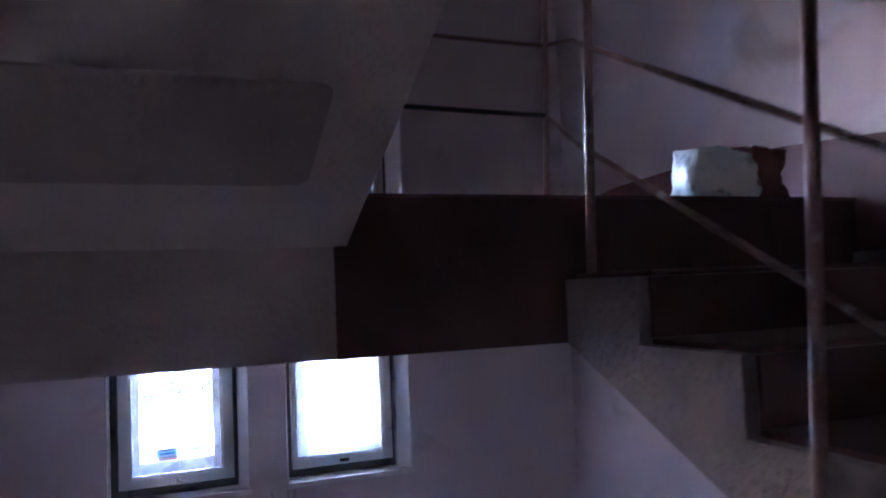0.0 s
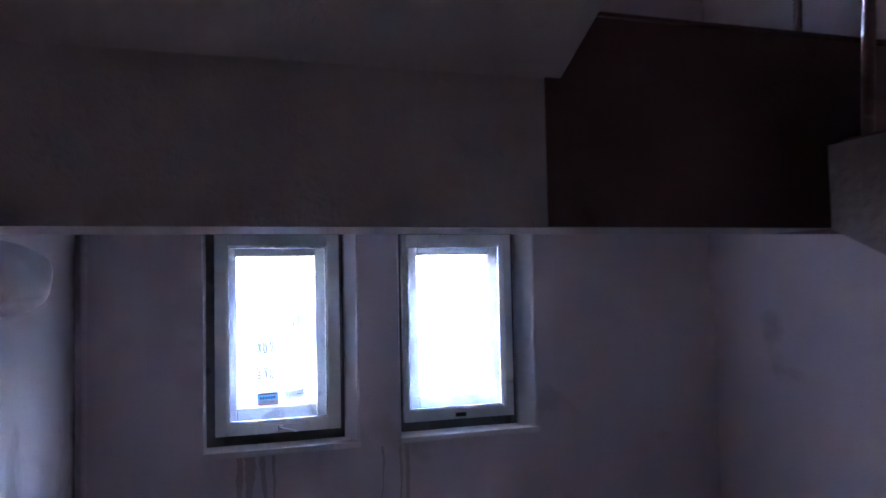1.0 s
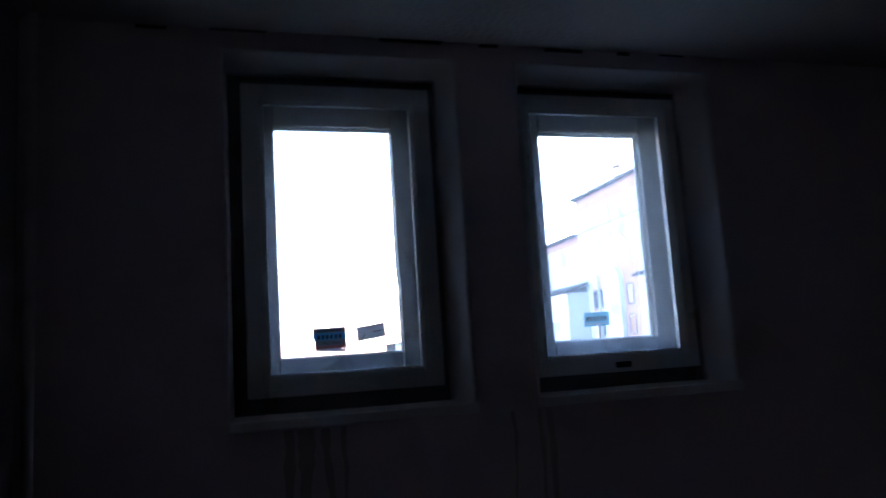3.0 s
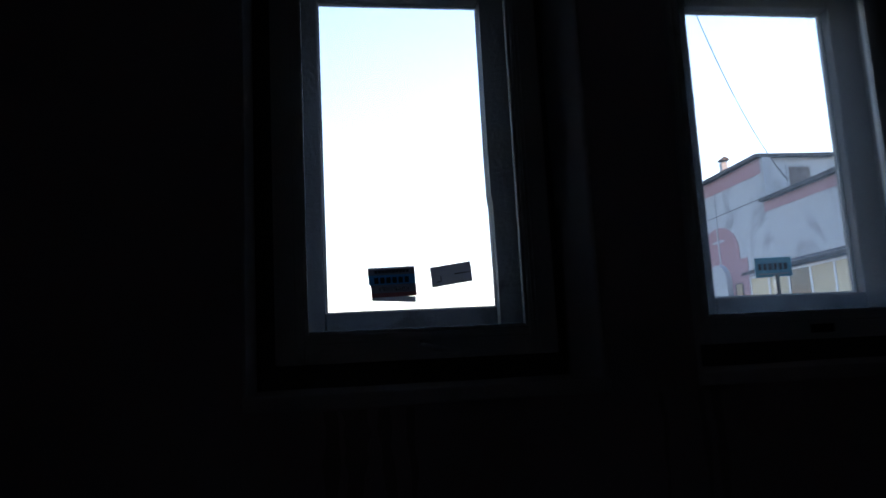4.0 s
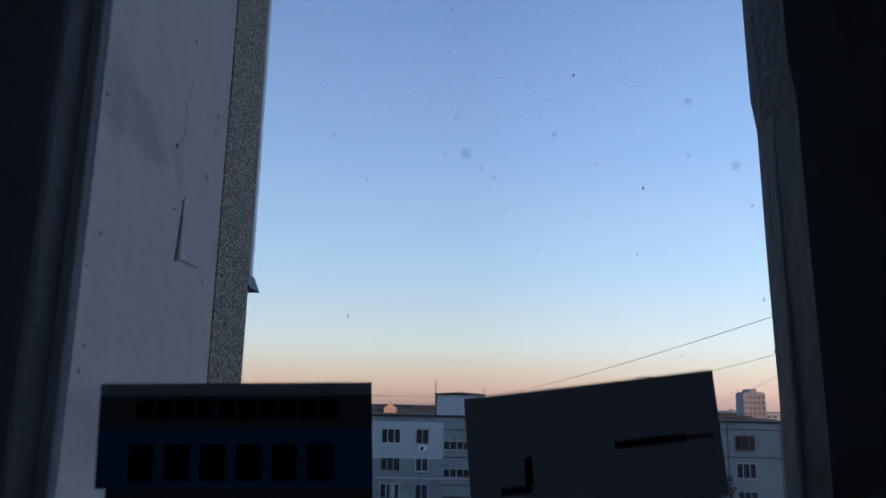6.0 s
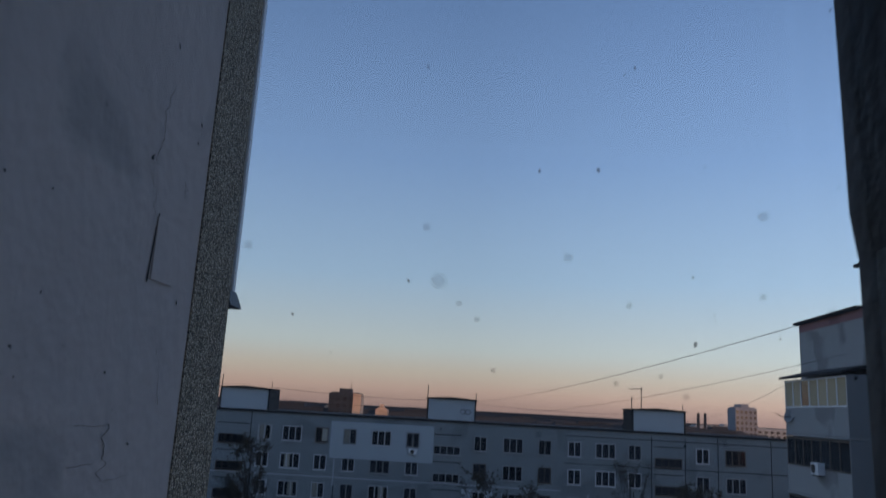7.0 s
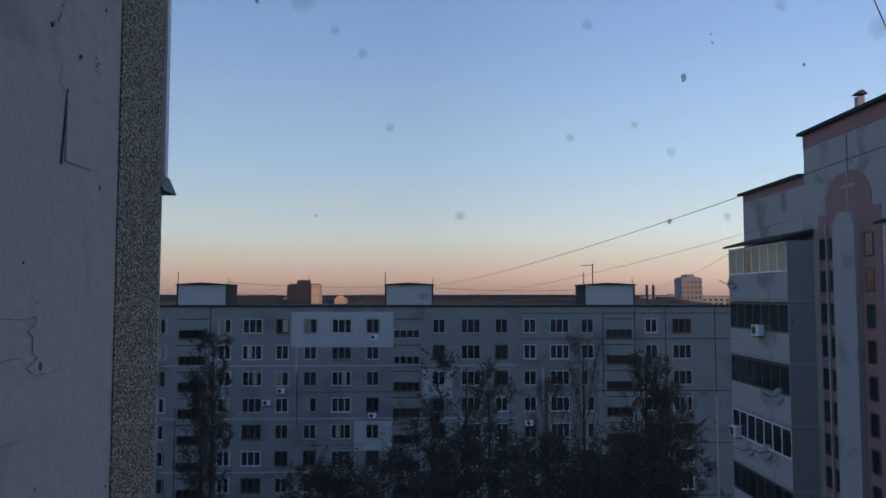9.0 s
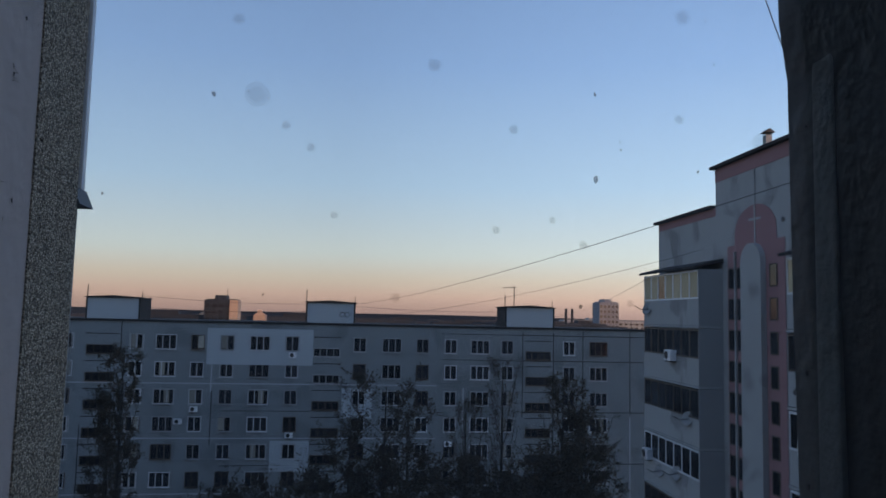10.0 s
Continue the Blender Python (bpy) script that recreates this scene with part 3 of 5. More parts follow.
def window(name, x0, x1, z0, z1, label, handle="lever", a=0.036, b=0.056, c=0.092, d=0.114, e=0.128, f=0.148, fitted_stile=False, glass="glass"):
    th = empty(name, (x0, 0, z0))
    tagged(th, label, "window", kind="structure")
    fx0, fx1, fz0, fz1 = x0 + a, x1 - b, z0 + 0.044, z1 - 0.060
    in_place(reveal("reveal", x0, x1, z0, z1, x0 + 0.010, x1 - b + 0.012, z0 + 0.012, z1 - 0.040, 0.074, th))
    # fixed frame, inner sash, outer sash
    # the fixed frame takes the darkened paint so the gap reads as shaded
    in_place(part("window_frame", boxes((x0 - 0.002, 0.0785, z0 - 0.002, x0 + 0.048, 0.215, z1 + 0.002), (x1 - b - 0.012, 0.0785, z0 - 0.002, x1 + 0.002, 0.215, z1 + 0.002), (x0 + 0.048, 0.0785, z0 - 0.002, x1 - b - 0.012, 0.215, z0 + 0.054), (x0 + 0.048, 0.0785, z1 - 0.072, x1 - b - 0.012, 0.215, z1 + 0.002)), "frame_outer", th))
    ix0, ix1, iz0, iz1 = x0 + c, x1 - d, z0 + 0.101, z1 - 0.115
    sash = bmesh.new()
    for b4 in ((fx0 + 0.006, 0.05, fz0 + 0.008, ix0, 0.080, fz1 - 0.006), (ix1, 0.05, fz0 + 0.008, fx1 - 0.006, 0.080, fz1 - 0.006), (ix0, 0.05, fz0 + 0.008, ix1, 0.080, iz0), (ix0, 0.05, iz1, ix1, 0.080, fz1 - 0.006)):
        box(sash, *b4, 0.004)
    sash = part("inner_sash", sash, "frame", th)
    in_place(sash)
    for k, grow in enumerate((0.010, 0.018)):
        part("moulding", frame_bars(bmesh.new(), ix0 - grow, ix1 + grow, iz0 - grow, iz1 + grow, 0.0035, 0.0465 + 0.001 * k, 0.051, 0.001), "frame", sash)
    part("glazing_bead", frame_bars(bmesh.new(), ix0 - 0.004, ix1 + 0.004, iz0 - 0.004, iz1 + 0.004, 0.010, 0.054, 0.068, 0.002), "frame", sash)
    g = part("pane", boxes((ix0, 0.066, iz0, ix1, 0.069, iz1)), glass, sash)
    g.visible_shadow = glass == "glass_dimmed"
    outer = bmesh.new()
    vx0, vx1, vz0, vz1 = x0 + e, x1 - f, z0 + 0.144, z1 - 0.149
    box(outer, x0 + 0.044, 0.145, z0 + 0.044, vx0, 0.190, z1 - 0.044, 0.004)
    if fitted_stile:
        # stile edge shaped to fit the camera's view: wider below a chip at mid-height
        edge = [(vx1 + 0.005, z0 + 0.044), (vx1 + 0.005, z0 + 0.22), (vx1 + 0.004, z0 + 0.28), (vx1 + 0.0035, z0 + 0.345), (vx1 + 0.0012, z0 + 0.362), (vx1, z0 + 0.45), (vx1, z1 - 0.044)]
        stile = prism(edge + [(x1 - 0.044, z1 - 0.044), (x1 - 0.044, z0 + 0.044)], "y", 0.145, 0.190)
        scrap = bpy.data.meshes.new("stile")
        stile.to_mesh(scrap)
        outer.from_mesh(scrap)
        stile.free()
        bpy.data.meshes.remove(scrap)
    else:
        box(outer, vx1, 0.145, z0 + 0.044, x1 - 0.044, 0.190, z1 - 0.044, 0.004)
    box(outer, vx0, 0.145, z0 + 0.044, vx1, 0.190, vz0, 0.004)
    box(outer, vx0, 0.145, vz1, vx1, 0.190, z1 - 0.044, 0.004)
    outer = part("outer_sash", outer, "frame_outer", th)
    in_place(outer)
    put = lumpy(frame_bars(bmesh.new(), vx0 - 0.003, vx1 + (0.010 if fitted_stile else 0.003), vz0 - 0.003, vz1 + 0.003, 0.007, 0.170, 0.179, 0.001), 0.0022, 60, x0)
    part("putty_line", put, "putty", outer, "crumbling putty line")
    g = part("pane", boxes((vx0 - 0.004, 0.179, vz0 - 0.004, vx1 + 0.009, 0.182, vz1 + 0.004)), glass, outer)
    g.visible_shadow = glass == "glass_dimmed"
    in_place(part("window_sill", lumpy(boxes((x0 - 0.006, -0.012, z0 - 0.020, x1 + 0.008, 0.10, z0 + 0.006), bevel=0.004), 0.002, 25), "white", th, "thin chipped whitewashed sill"))
    cx = (fx0 + fx1) / 2
    if handle == "lever":
        h = bmesh.new()
        box(h, cx - 0.006, 0.036, fz0 + 0.016, cx + 0.012, 0.052, fz0 + 0.042, 0.003)
        tube([(cx, 0.036, fz0 + 0.030), (cx + 0.012, 0.024, fz0 + 0.028), (cx + 0.062, 0.020, fz0 + 0.016)], 0.006, 8, 0.0045, h)
        in_place(part("handle", h, "frame", th, "white painted lever handle", True))
    elif handle == "latch":
        h = boxes((cx - 0.022, 0.044, fz0 + 0.020, cx + 0.024, 0.052, fz0 + 0.036), bevel=0.002)
        in_place(part("latch_plate", h, "tin", th, "dark brown latch plate"))
    if handle != "latch":
        return th
    st = bmesh.new()
    box(st, cx - 0.004, 0.168, vz0 - 0.006, cx + 0.004, 0.180, vz0 + 0.045, 0.002)
    in_place(part("catch", st, "steel", th, "small metal catch between the sashes"))
    return th


window("window_1", *OPEN_L, SILL, HEAD, "small double-sash grey-white window with a lever handle", fitted_stile=True)
window("window_2", *OPEN_R, SILL, HEAD, "small double-sash grey-white window with a latch plate", "latch", 0.022, 0.078, 0.050, 0.136, 0.122, 0.155, glass="glass_hazy")
window("window_3", *OPEN_R, 2.86, 3.77, "small double-sash window above the half landing", "none", 0.022, 0.078, 0.050, 0.136, 0.122, 0.155, glass="glass_dimmed")


# damp streaks below the sills and the broken joint under the slab
def streak(x, z, w, ln, seed):
    bm = bmesh.new()
    prev = None
    for i in range(12):
        k = i / 11
        ww = w * (1 - 0.6 * k) * (0.6 + 0.8 * abs(noise.noise(Vector((seed, k * 5, 0)))))
        xx = x + 0.012 * noise.noise(Vector((seed, k * 3, 4)))
        a, b = bm.verts.new((xx - ww, -0.0012, z - ln * k)), bm.verts.new((xx + ww, -0.0012, z - ln * k))
        if prev:
            bm.faces.new((prev[0], prev[1], b, a))
        prev = (a, b)
    return part("damp_streak", bm, "stain", wall_north)


tagged(part("dado", prism([(-0.002, LAND), (-0.002, 2.86), (-0.5, 2.93), (-1.1, 2.955), (-1.6, 2.93), (-2.0, 2.90), (-3.9, 2.05), (-3.9, 1.3), (BEAM_Y, 2.45), (BEAM_Y, LAND)], "x", RX - 0.003, RX), "dado"), "faded red-brown painted dado with uneven edge", "trim", kind="structure")
tagged(part("dado", boxes((0.8, -0.003, LAND, RX - 0.004, 0.0, LAND + 0.05)), "dado"), "faded red-brown painted strip above the landing", "trim", kind="structure")
for i, (x, w, ln) in enumerate(((0.13, 0.018, 0.30), (0.17, 0.03, 0.22), (0.225, 0.012, 0.34), (0.26, 0.01, 0.2), (0.80, 0.012, 0.42), (0.775, 0.008, 0.3), (0.70, 0.006, 0.25))):
    streak(x, 1.556, w, ln, i * 2.7)
bm = bmesh.new()
rj = random.Random(3)
x = -0.2
while x < 1.7:
    w, hgt = rj.uniform(0.03, 0.2), rj.uniform(0.004, 0.012)
    if 0.35 < x < 1.35 or rj.random() < 0.4:
        box(bm, x, -0.003, 2.5465 - hgt, x + w, 0.0, 2.5465)
    x += w + rj.uniform(0.01, 0.16)
part("broken_joint", lumpy(bm, 0.002, 30), "crack", wall_north, "dark broken plaster joint under the slab")

# ---- own house, outside ----
# unseen bulk, made wide and tall enough to keep low sun off the yard
tagged(part("own_house_screen", boxes((-60, -14, -26, LX - 0.21, 0.26, 10.5), (RX + 0.21, -14, -26, 60, 0.26, 10.5), (LX - 0.21, -14, 5.61, RX + 0.21, 0.26, 10.5), (LX - 0.21, -14, -26, RX + 0.21, -5.81, 5.6), (LX - 0.21, 0.0, -26, RX + 0.21, 0.26, -0.21)), "outer"), "unseen mass of the own house, sized to block the low sun", "house", kind="structure")
FX = -0.338                    # face of the wall that stands out beside the window
FK, FZ = 1.2, 1.85           # marks on it: distance from the window, and height about eye level
fin = part("wall_fin", boxes((FX - 0.9, 0.272, -26, FX, 1.722, 7.4)), "outer")
tagged(fin, "weathered white rendered wall standing out beside the window", "wall", kind="structure")
pebble = part("pebble_edge", boxes((FX - 0.9, 1.722, -26, FX + 0.004, 1.998, 7.4)), "pebble", fin, "gravel-dashed panel edge")


def crack(points, wide):
    bm = bmesh.new()
    prev = None
    for i, (yy, zz) in enumerate(points):
        yy, zz = yy * FK, FZ + (zz - FZ) * FK
        w = wide * FK * (0.5 + 0.8 * abs(noise.noise(Vector((yy * 37, zz * 23, 1)))))
        a, b = bm.verts.new((FX + 0.0015, yy - w, zz)), bm.verts.new((FX + 0.0015, yy + w, zz))
        if prev:
            bm.faces.new((prev[0], prev[1], b, a))
        prev = (a, b)
    return bm


def wander(y, z, dy, dz, n, seed):
    out = []
    for i in range(n):
        k = i / (n - 1)
        out.append((y + dy * k + 0.03 * noise.noise(Vector((seed, i * 0.5, 0))) + 0.012 * noise.noise(Vector((seed, i * 2.3, 5))), z + dz * k))
    return out


for i, (y, z, dy, dz, w) in enumerate(((1.205, 2.31, -0.03, -0.06, 0.0022), (1.172, 2.245, 0.044, -0.09, 0.0012), (1.05, 1.953, 0.05, -0.003, 0.001), (1.09, 1.95, 0.055, -0.014, 0.0018), (1.143, 1.814, -0.003, -0.085, 0.0022),
                                       (1.141, 1.73, 0.03, -0.01, 0.0025), (1.327, 2.265, 0.012, -0.03, 0.0035), (1.30, 1.945, 0.036, -0.13, 0.001), (1.047, 2.116, 0.04, 0.03, 0.0012), (1.21, 2.42, -0.01, -0.10, 0.0016), (1.06, 1.56, 0.12, 0.03, 0.001), (1.10, 2.42, 0.12, 0.05, 0.001))):
    part("crack", crack(wander(y, z, dy, dz, 14, i * 3.3), w), "crack", fin)
for y, z, dy in ((1.03, 1.812, 0.115), (1.03, 1.756, 0.085), (1.16, 1.728, 0.09), (1.02, 1.64, 0.10)):
    # thin open edges of flaking paint, nearly level
    bm = bmesh.new()
    prev = None
    for k in range(15):
        yy, zz = (y + dy * k / 14) * FK, FZ + (z - FZ + 0.006 * noise.noise(Vector((z * 9, k * 0.4, 2)))) * FK
        w = 0.0009 * (0.3 + abs(noise.noise(Vector((k * 0.7, z * 31, 1)))))
        a, c = bm.verts.new((FX + 0.0015, yy, zz - w)), bm.verts.new((FX + 0.0015, yy, zz + w))
        if prev:
            bm.faces.new((prev[0], a, c, prev[1]))
        prev = (a, c)
    part("crack", bm, "crack", fin)
bm = bmesh.new()
box(bm, FX, 1.222 * FK, FZ + 0.21 * FK, FX + 0.004, 1.318 * FK, FZ + 0.322 * FK, 0.002)
part("loose_patch", lumpy(bm, 0.002, 30), "outer", fin, "cracked square of loose render")
part("crack", crack([(1.226, 2.178), (1.221, 2.14), (1.215, 2.10), (1.210, 2.052)], 0.0045), "crack", fin)
rnd = random.Random(4)
for i in range(34):
    y, z, r = rnd.uniform(0.9, 1.7), rnd.uniform(1.1, 2.8), rnd.uniform(0.002, 0.0065)
    bm = bmesh.new()
    bmesh.ops.create_circle(bm, cap_ends=True, radius=r, segments=7, matrix=Matrix.Translation((FX + 0.0012, y, z)) @ Matrix.Rotation(radians(90), 4, "Y"))
    part("chip", lumpy(bm, r * 0.4, 300), "crack", fin)

# the glazed bay beyond it, with its tin drip edge
bay = empty("glazed_bay", (-0.7, 2.09, 2.15))
tagged(bay, "edge of a white glazed bay with a dark tin drip", "bay window")
def under(parent, ob):
    ob.matrix_parent_inverse = parent.matrix_basis.inverted()
    return ob


under(bay, part("bay_side", boxes((-1.3, 2.04, 2.1728, -0.3766, 2.1312, 5.4)), "side_panel", bay))
under(bay, part("corner_post", boxes((-0.3766, 2.0664, 2.1728, -0.367, 2.0976, 5.4), (-0.3766, 2.1048, 2.1728, -0.361, 2.1312, 5.4), bevel=0.003), "pvc", bay))
under(bay, part("drip_edge", prism([(-0.439, 2.1248), (-0.3394, 2.1248), (-0.3598, 2.1728), (-0.439, 2.1776)], "y", 2.034, 2.142), "tin", bay, "dark tin drip edge"))
under(bay, part("bay_base", lumpy(boxes((-1.3, 2.046, -5, -0.3766, 2.1312, 2.1272)), 0.002, 9), "white_panel", bay))

# ---- ground to the horizon ----
GZ = -26.5
bm = bmesh.new()
bmesh.ops.create_grid(bm, x_segments=60, y_segments=60, size=4000, matrix=Matrix.Translation((0, 3500, GZ)))
tagged(part("ground", bm, "ground"), "dim courtyard ground running out to the horizon", "ground", kind="structure")

# ---- long panel house across the yard ----
FY, ROOF_Z, FLOOR_H = 82.0, 0.80, 2.81
opp = empty("panel_house", (0, FY, GZ))
tagged(opp, "long nine-storey blue-grey concrete panel house", "apartment house")
OX0, OX1 = -62.0, 35.4
under(opp, part("wall", boxes((OX0, FY, GZ, OX1, FY + 12, ROOF_Z - 0.05)), "panel", opp))
under(opp, part("roof", boxes((OX0 - 0.15, FY - 0.15, ROOF_Z - 0.22, OX1 + 0.15, FY + 12.1, ROOF_Z)), "roofing", opp, "black roofing edge"))


def opp_window_meshes():
    made = {}
    for kind, w, h in (("two", 1.38, 1.55), ("three", 2.1, 1.55), ("balcony", 2.85, 0.95)):
        for look_of, mat in (("pvc", "pvc_far"), ("wood", "wood_old")):
            bm = bmesh.new()
            t = 0.085
            frame_bars(bm, -w / 2, w / 2, -h / 2, h / 2, t, -0.05, 0.02, 0)
            n = {"two": 2, "three": 3, "balcony": 4}[kind]
            for k in range(1, n):
                x = -w / 2 + w * k / n
                box(bm, x - t / 2, -0.045, -h / 2 + t, x + t / 2, 0.02, h / 2 - t)
            box(bm, -w / 2 - 0.05, -0.16, -h / 2 - 0.05, w / 2 + 0.05, 0.0, -h / 2 - 0.01)
            made[kind, look_of] = mesh_of("frame", bm, mat)
        made[kind, "pane"] = mesh_of("pane", boxes((-w / 2 + 0.04, -0.02, -h / 2 + 0.04, w / 2 - 0.04, -0.008, h / 2 - 0.04)), "pane")
        made[kind, "hole"] = mesh_of("recess", boxes((-w / 2 - 0.03, -0.006, -h / 2 - 0.03, w / 2 + 0.03, 0.0, h / 2 + 0.03)), "seam")
    cw = boxes((-0.28, -0.018, -0.62, 0.28, -0.012, 0.66))
    made["curtain"] = mesh_of("curtain", cw, "curtain")
    return made


OW = opp_window_meshes()
# window columns of the three visible stairs, left to right: (x, kind)
COLS = [(-27.2, "two"), (-23.85, "balcony"), (-20.4, "two"), (-17.4, "three"), (-14.2, "two"), (-11.2, "two"), (-7.85, "three"), (-4.5, "two"), (-0.85, "balcony"),
        (2.65, "two"), (6.1, "three"), (9.45, "two"), (12.55, "two"), (15.8, "three"), (18.85, "two"), (22.35, "balcony"), (25.9, "two"), (29.3, "three")]
COLS += [(x - 46.2, k) for x, k in COLS[9:17] if x - 46.2 > OX0 + 1]
TOP = -1.46
rnd = random.Random(11)
for x, kind in COLS:
    for row in range(9):
        z = TOP - row * FLOOR_H - (0.86 if kind == "balcony" else 0)
        wd = empty("window", (x, FY, z))
        wd.parent = opp
        wd.matrix_parent_inverse = opp.matrix_basis.inverted()
        old = rnd.random() < (0.85 if kind == "balcony" else 0.12)
        shared("frame", OW[kind, "wood" if old else "pvc"], wd, (0, 0, 0))
        shared("pane", OW[kind, "pane"], wd, (0, 0, 0))
        if kind != "balcony" and rnd.random() < 0.2:
            shared("curtain", OW["curtain"], wd, (rnd.choice((-0.3, 0.3)), -0.01, 0))
# seams, joints and newer insulated patches
def seam(x0, z0, x1, z1, mat="seam", w=0.05):
    under(opp, part("seam", boxes((min(x0, x1) - w, FY - 0.012, min(z0, z1) - w, max(x0, x1) + w, FY, max(z0, z1) + w)), mat, opp))


ROWZ = [TOP + 1.36 - FLOOR_H * k for k in range(9)]
for i, (xa, xb) in enumerate(((-25.4, -22.2), (-2.3, 0.6), (20.9, 23.8))):
    for k in range(9):
        seam(xa, ROWZ[k] - 0.62, xb, ROWZ[k] - 0.62, "seam", 0.05)
for k in range(9):
    if k in (0, 1, 3, 5, 7):
        seam(20.6, ROWZ[k], OX1, ROWZ[k], "seam", 0.045)
        if k < 2:
            seam(11.6, ROWZ[k], 20.6, ROWZ[k], "seam", 0.035)
    if k in (2, 4, 6):
        seam(-27, ROWZ[k], 11, ROWZ[k], "seam_pale", 0.06)
    if k in (3, 5):
        seam(-11.5, ROWZ[k], -2.5, ROWZ[k], "seam", 0.035)
for x, za, zb in ((20.6, 0.2, -9), (24.1, 0.2, -22), (27.5, 0.4, -22), (33.0, 0.4, -9), (-25.5, -10, -22), (-12.6, -6.5, -12), (-21.9, 0.7, -4)):
    seam(x, za, x, zb, "seam", 0.05)
for x, za, zb in ((-12.7, -3.9, -6.5), (14.0, -6, -10), (-28.9, 0.2, -22), (33.0, -9, -22)):
    seam(x, za, x, zb, "seam_pale", 0.07)
for x0, z0, x1, z1 in ((-13.27, -3.75, -2.3, 0.05), (-6.45, -14.75, -2.4, -11.6), (0.85, -9.25, 4.1, -6.1)):
    holes = [(x - (1.1 if kind == "three" else 0.74), TOP - k * FLOOR_H - 0.82, x + (1.1 if kind == "three" else 0.74), TOP - k * FLOOR_H + 0.80)
             for x, kind in COLS if kind != "balcony" and x0 < x - 0.8 and x + 0.8 < x1 for k in range(9) if z0 < TOP - k * FLOOR_H - 0.8 and TOP - k * FLOOR_H + 0.8 < z1]
    under(opp, part("insulated_patch", sheet_with_holes(x0, x1, z0, z1, holes, FY - 0.08, FY), "panel_new", opp, "newer pale blue insulated patch"))


def air_conditioner(at, rz=0):
    th = empty("air_conditioner", at, rz)
    part("casing", boxes((-0.4, -0.32, -0.27, 0.4, 0, 0.27), bevel=0.02), "pvc", th)
    bm = bmesh.new()
    bmesh.ops.create_cone(bm, cap_ends=True, segments=20, radius1=0.21, radius2=0.21, depth=0.02, matrix=Matrix.Translation((-0.1, -0.33, 0)) @ Matrix.Rotation(radians(90), 4, "X"))
    part("fan_grille", bm, "tin", th)
    part("bracket", boxes((-0.32, -0.3, -0.33, -0.27, 0.0, -0.27), (0.27, -0.3, -0.33, 0.32, 0.0, -0.27)), "tin", th)
    return tagged(th, "white outdoor air conditioner unit on wall brackets", "air conditioner", "air conditioners")


for x, z in ((-4.4, -2.65), (-14.3, -8.35), (-15.8, -9.6), (-4.5, -11.0), (12.4, -11.9)):
    air_conditioner((x, FY - 0.06, z))


def roof_hut(x0, x1, label):
    th = empty("roof_hut", ((x0 + x1) / 2, FY + 1.5, ROOF_Z))
    w = (x1 - x0) / 2
    part("hut_wall", boxes((-w, 0, 0, w, 4.5, 2.18)), "panel_new", th)
    part("hut_side", boxes((-w - 0.05, -0.05, 0, -w + 0.12, 4.5, 2.19), (w - 0.12, -0.05, 0, w + 0.05, 4.5, 2.19)), "roofing", th, "dark bitumen-sealed corner")
    part("hut_roof", prism([(-w - 0.2, 2.19), (w + 0.2, 2.19), (w + 0.15, 2.28), (0, 2.46), (-w - 0.15, 2.28)], "y", -0.25, 4.7), "roofing", th)
    part("aerial", tube([(-w - 0.02, 0.3, 0), (-w - 0.02, 0.3, 3.6)], 0.05, 6), "tin", th)
    part("aerial", tube([(w + 0.0, 0.8, 1), (w + 0.0, 0.8, 3.0)], 0.04, 6), "tin", th)
    return tagged(th, label, "roof hut", "roof huts")


roof_hut(-26.0, -20.6, "pale lift hut with dark corners on the roof")
h2 = roof_hut(-3.24, 2.02, "pale lift hut with a painted scrawl on the roof")
roof_hut(18.93, 24.56, "pale lift hut with a television aerial on the roof")
for dx in (0.0, 0.55):
    bm = bmesh.new()
    bmesh.ops.create_circle(bm, radius=0.26, segments=18)
    ring = [v.co.copy() for v in bm.verts]
    bm.free()
    pts = [(p.x + 1.25 + dx, -0.012, p.y + 0.95) for p in ring]
    part("painted_ring", tube(pts + pts[:1], 0.035, 5), "ink", h2)
tagged(part("television_aerial", tube([(20.0, FY + 2, 2.5), (20.0, FY + 2, 5.4)], 0.05, 6, bm=tube([(18.7, FY + 2, 5.2), (20.2, FY + 2, 5.25)], 0.04, 5)), "tin"), "thin television aerial on the lift hut", "aerial")

# ---- stepped house with pink arch on the near side ----
YAW = -1.9
near = empty("stepped_house", (0.339, -0.006, 1.845), YAW)     # local x: across, y: along, z: above eye level
tagged(near, "grey-white stepped panel house with faded pink arch and glazed balconies", "apartment house")
L0, LB = 16.7, 15.5
GL = GZ - 1.845


def on_near(name, bm, mat, label="", parent=None):
    return part(name, bm, mat, parent or near, label)


HI = 26.8                       # where the high middle part ends and the lower wing begins
on_near("wall", boxes((L0, HI, GL, L0 + 13, 34.5, 7.36)), "white_panel")
on_near("lower_wall", boxes((L0, 15.0, GL, L0 + 13, HI, 5.52)), "white_panel")
on_near("lower_roof", boxes((L0 - 0.25, 14.8, 5.52, L0 + 13, HI - 0.02, 5.64)), "roofing")
on_near("pink_band", boxes((L0 - 0.02, 15.0, 5.1, L0, HI, 5.5)), "pink", "faded pink band below the eaves")
on_near("corner_pier", boxes((L0, HI - 0.22, 5.64, L0 + 0.4, HI, 7.34)), "side_panel")
hatch = on_near("roof_door", boxes((L0 + 1.2, HI - 0.03, 6.05, L0 + 2.15, HI, 6.95)), "wood_old", "dark hatch in the end wall above the roof")
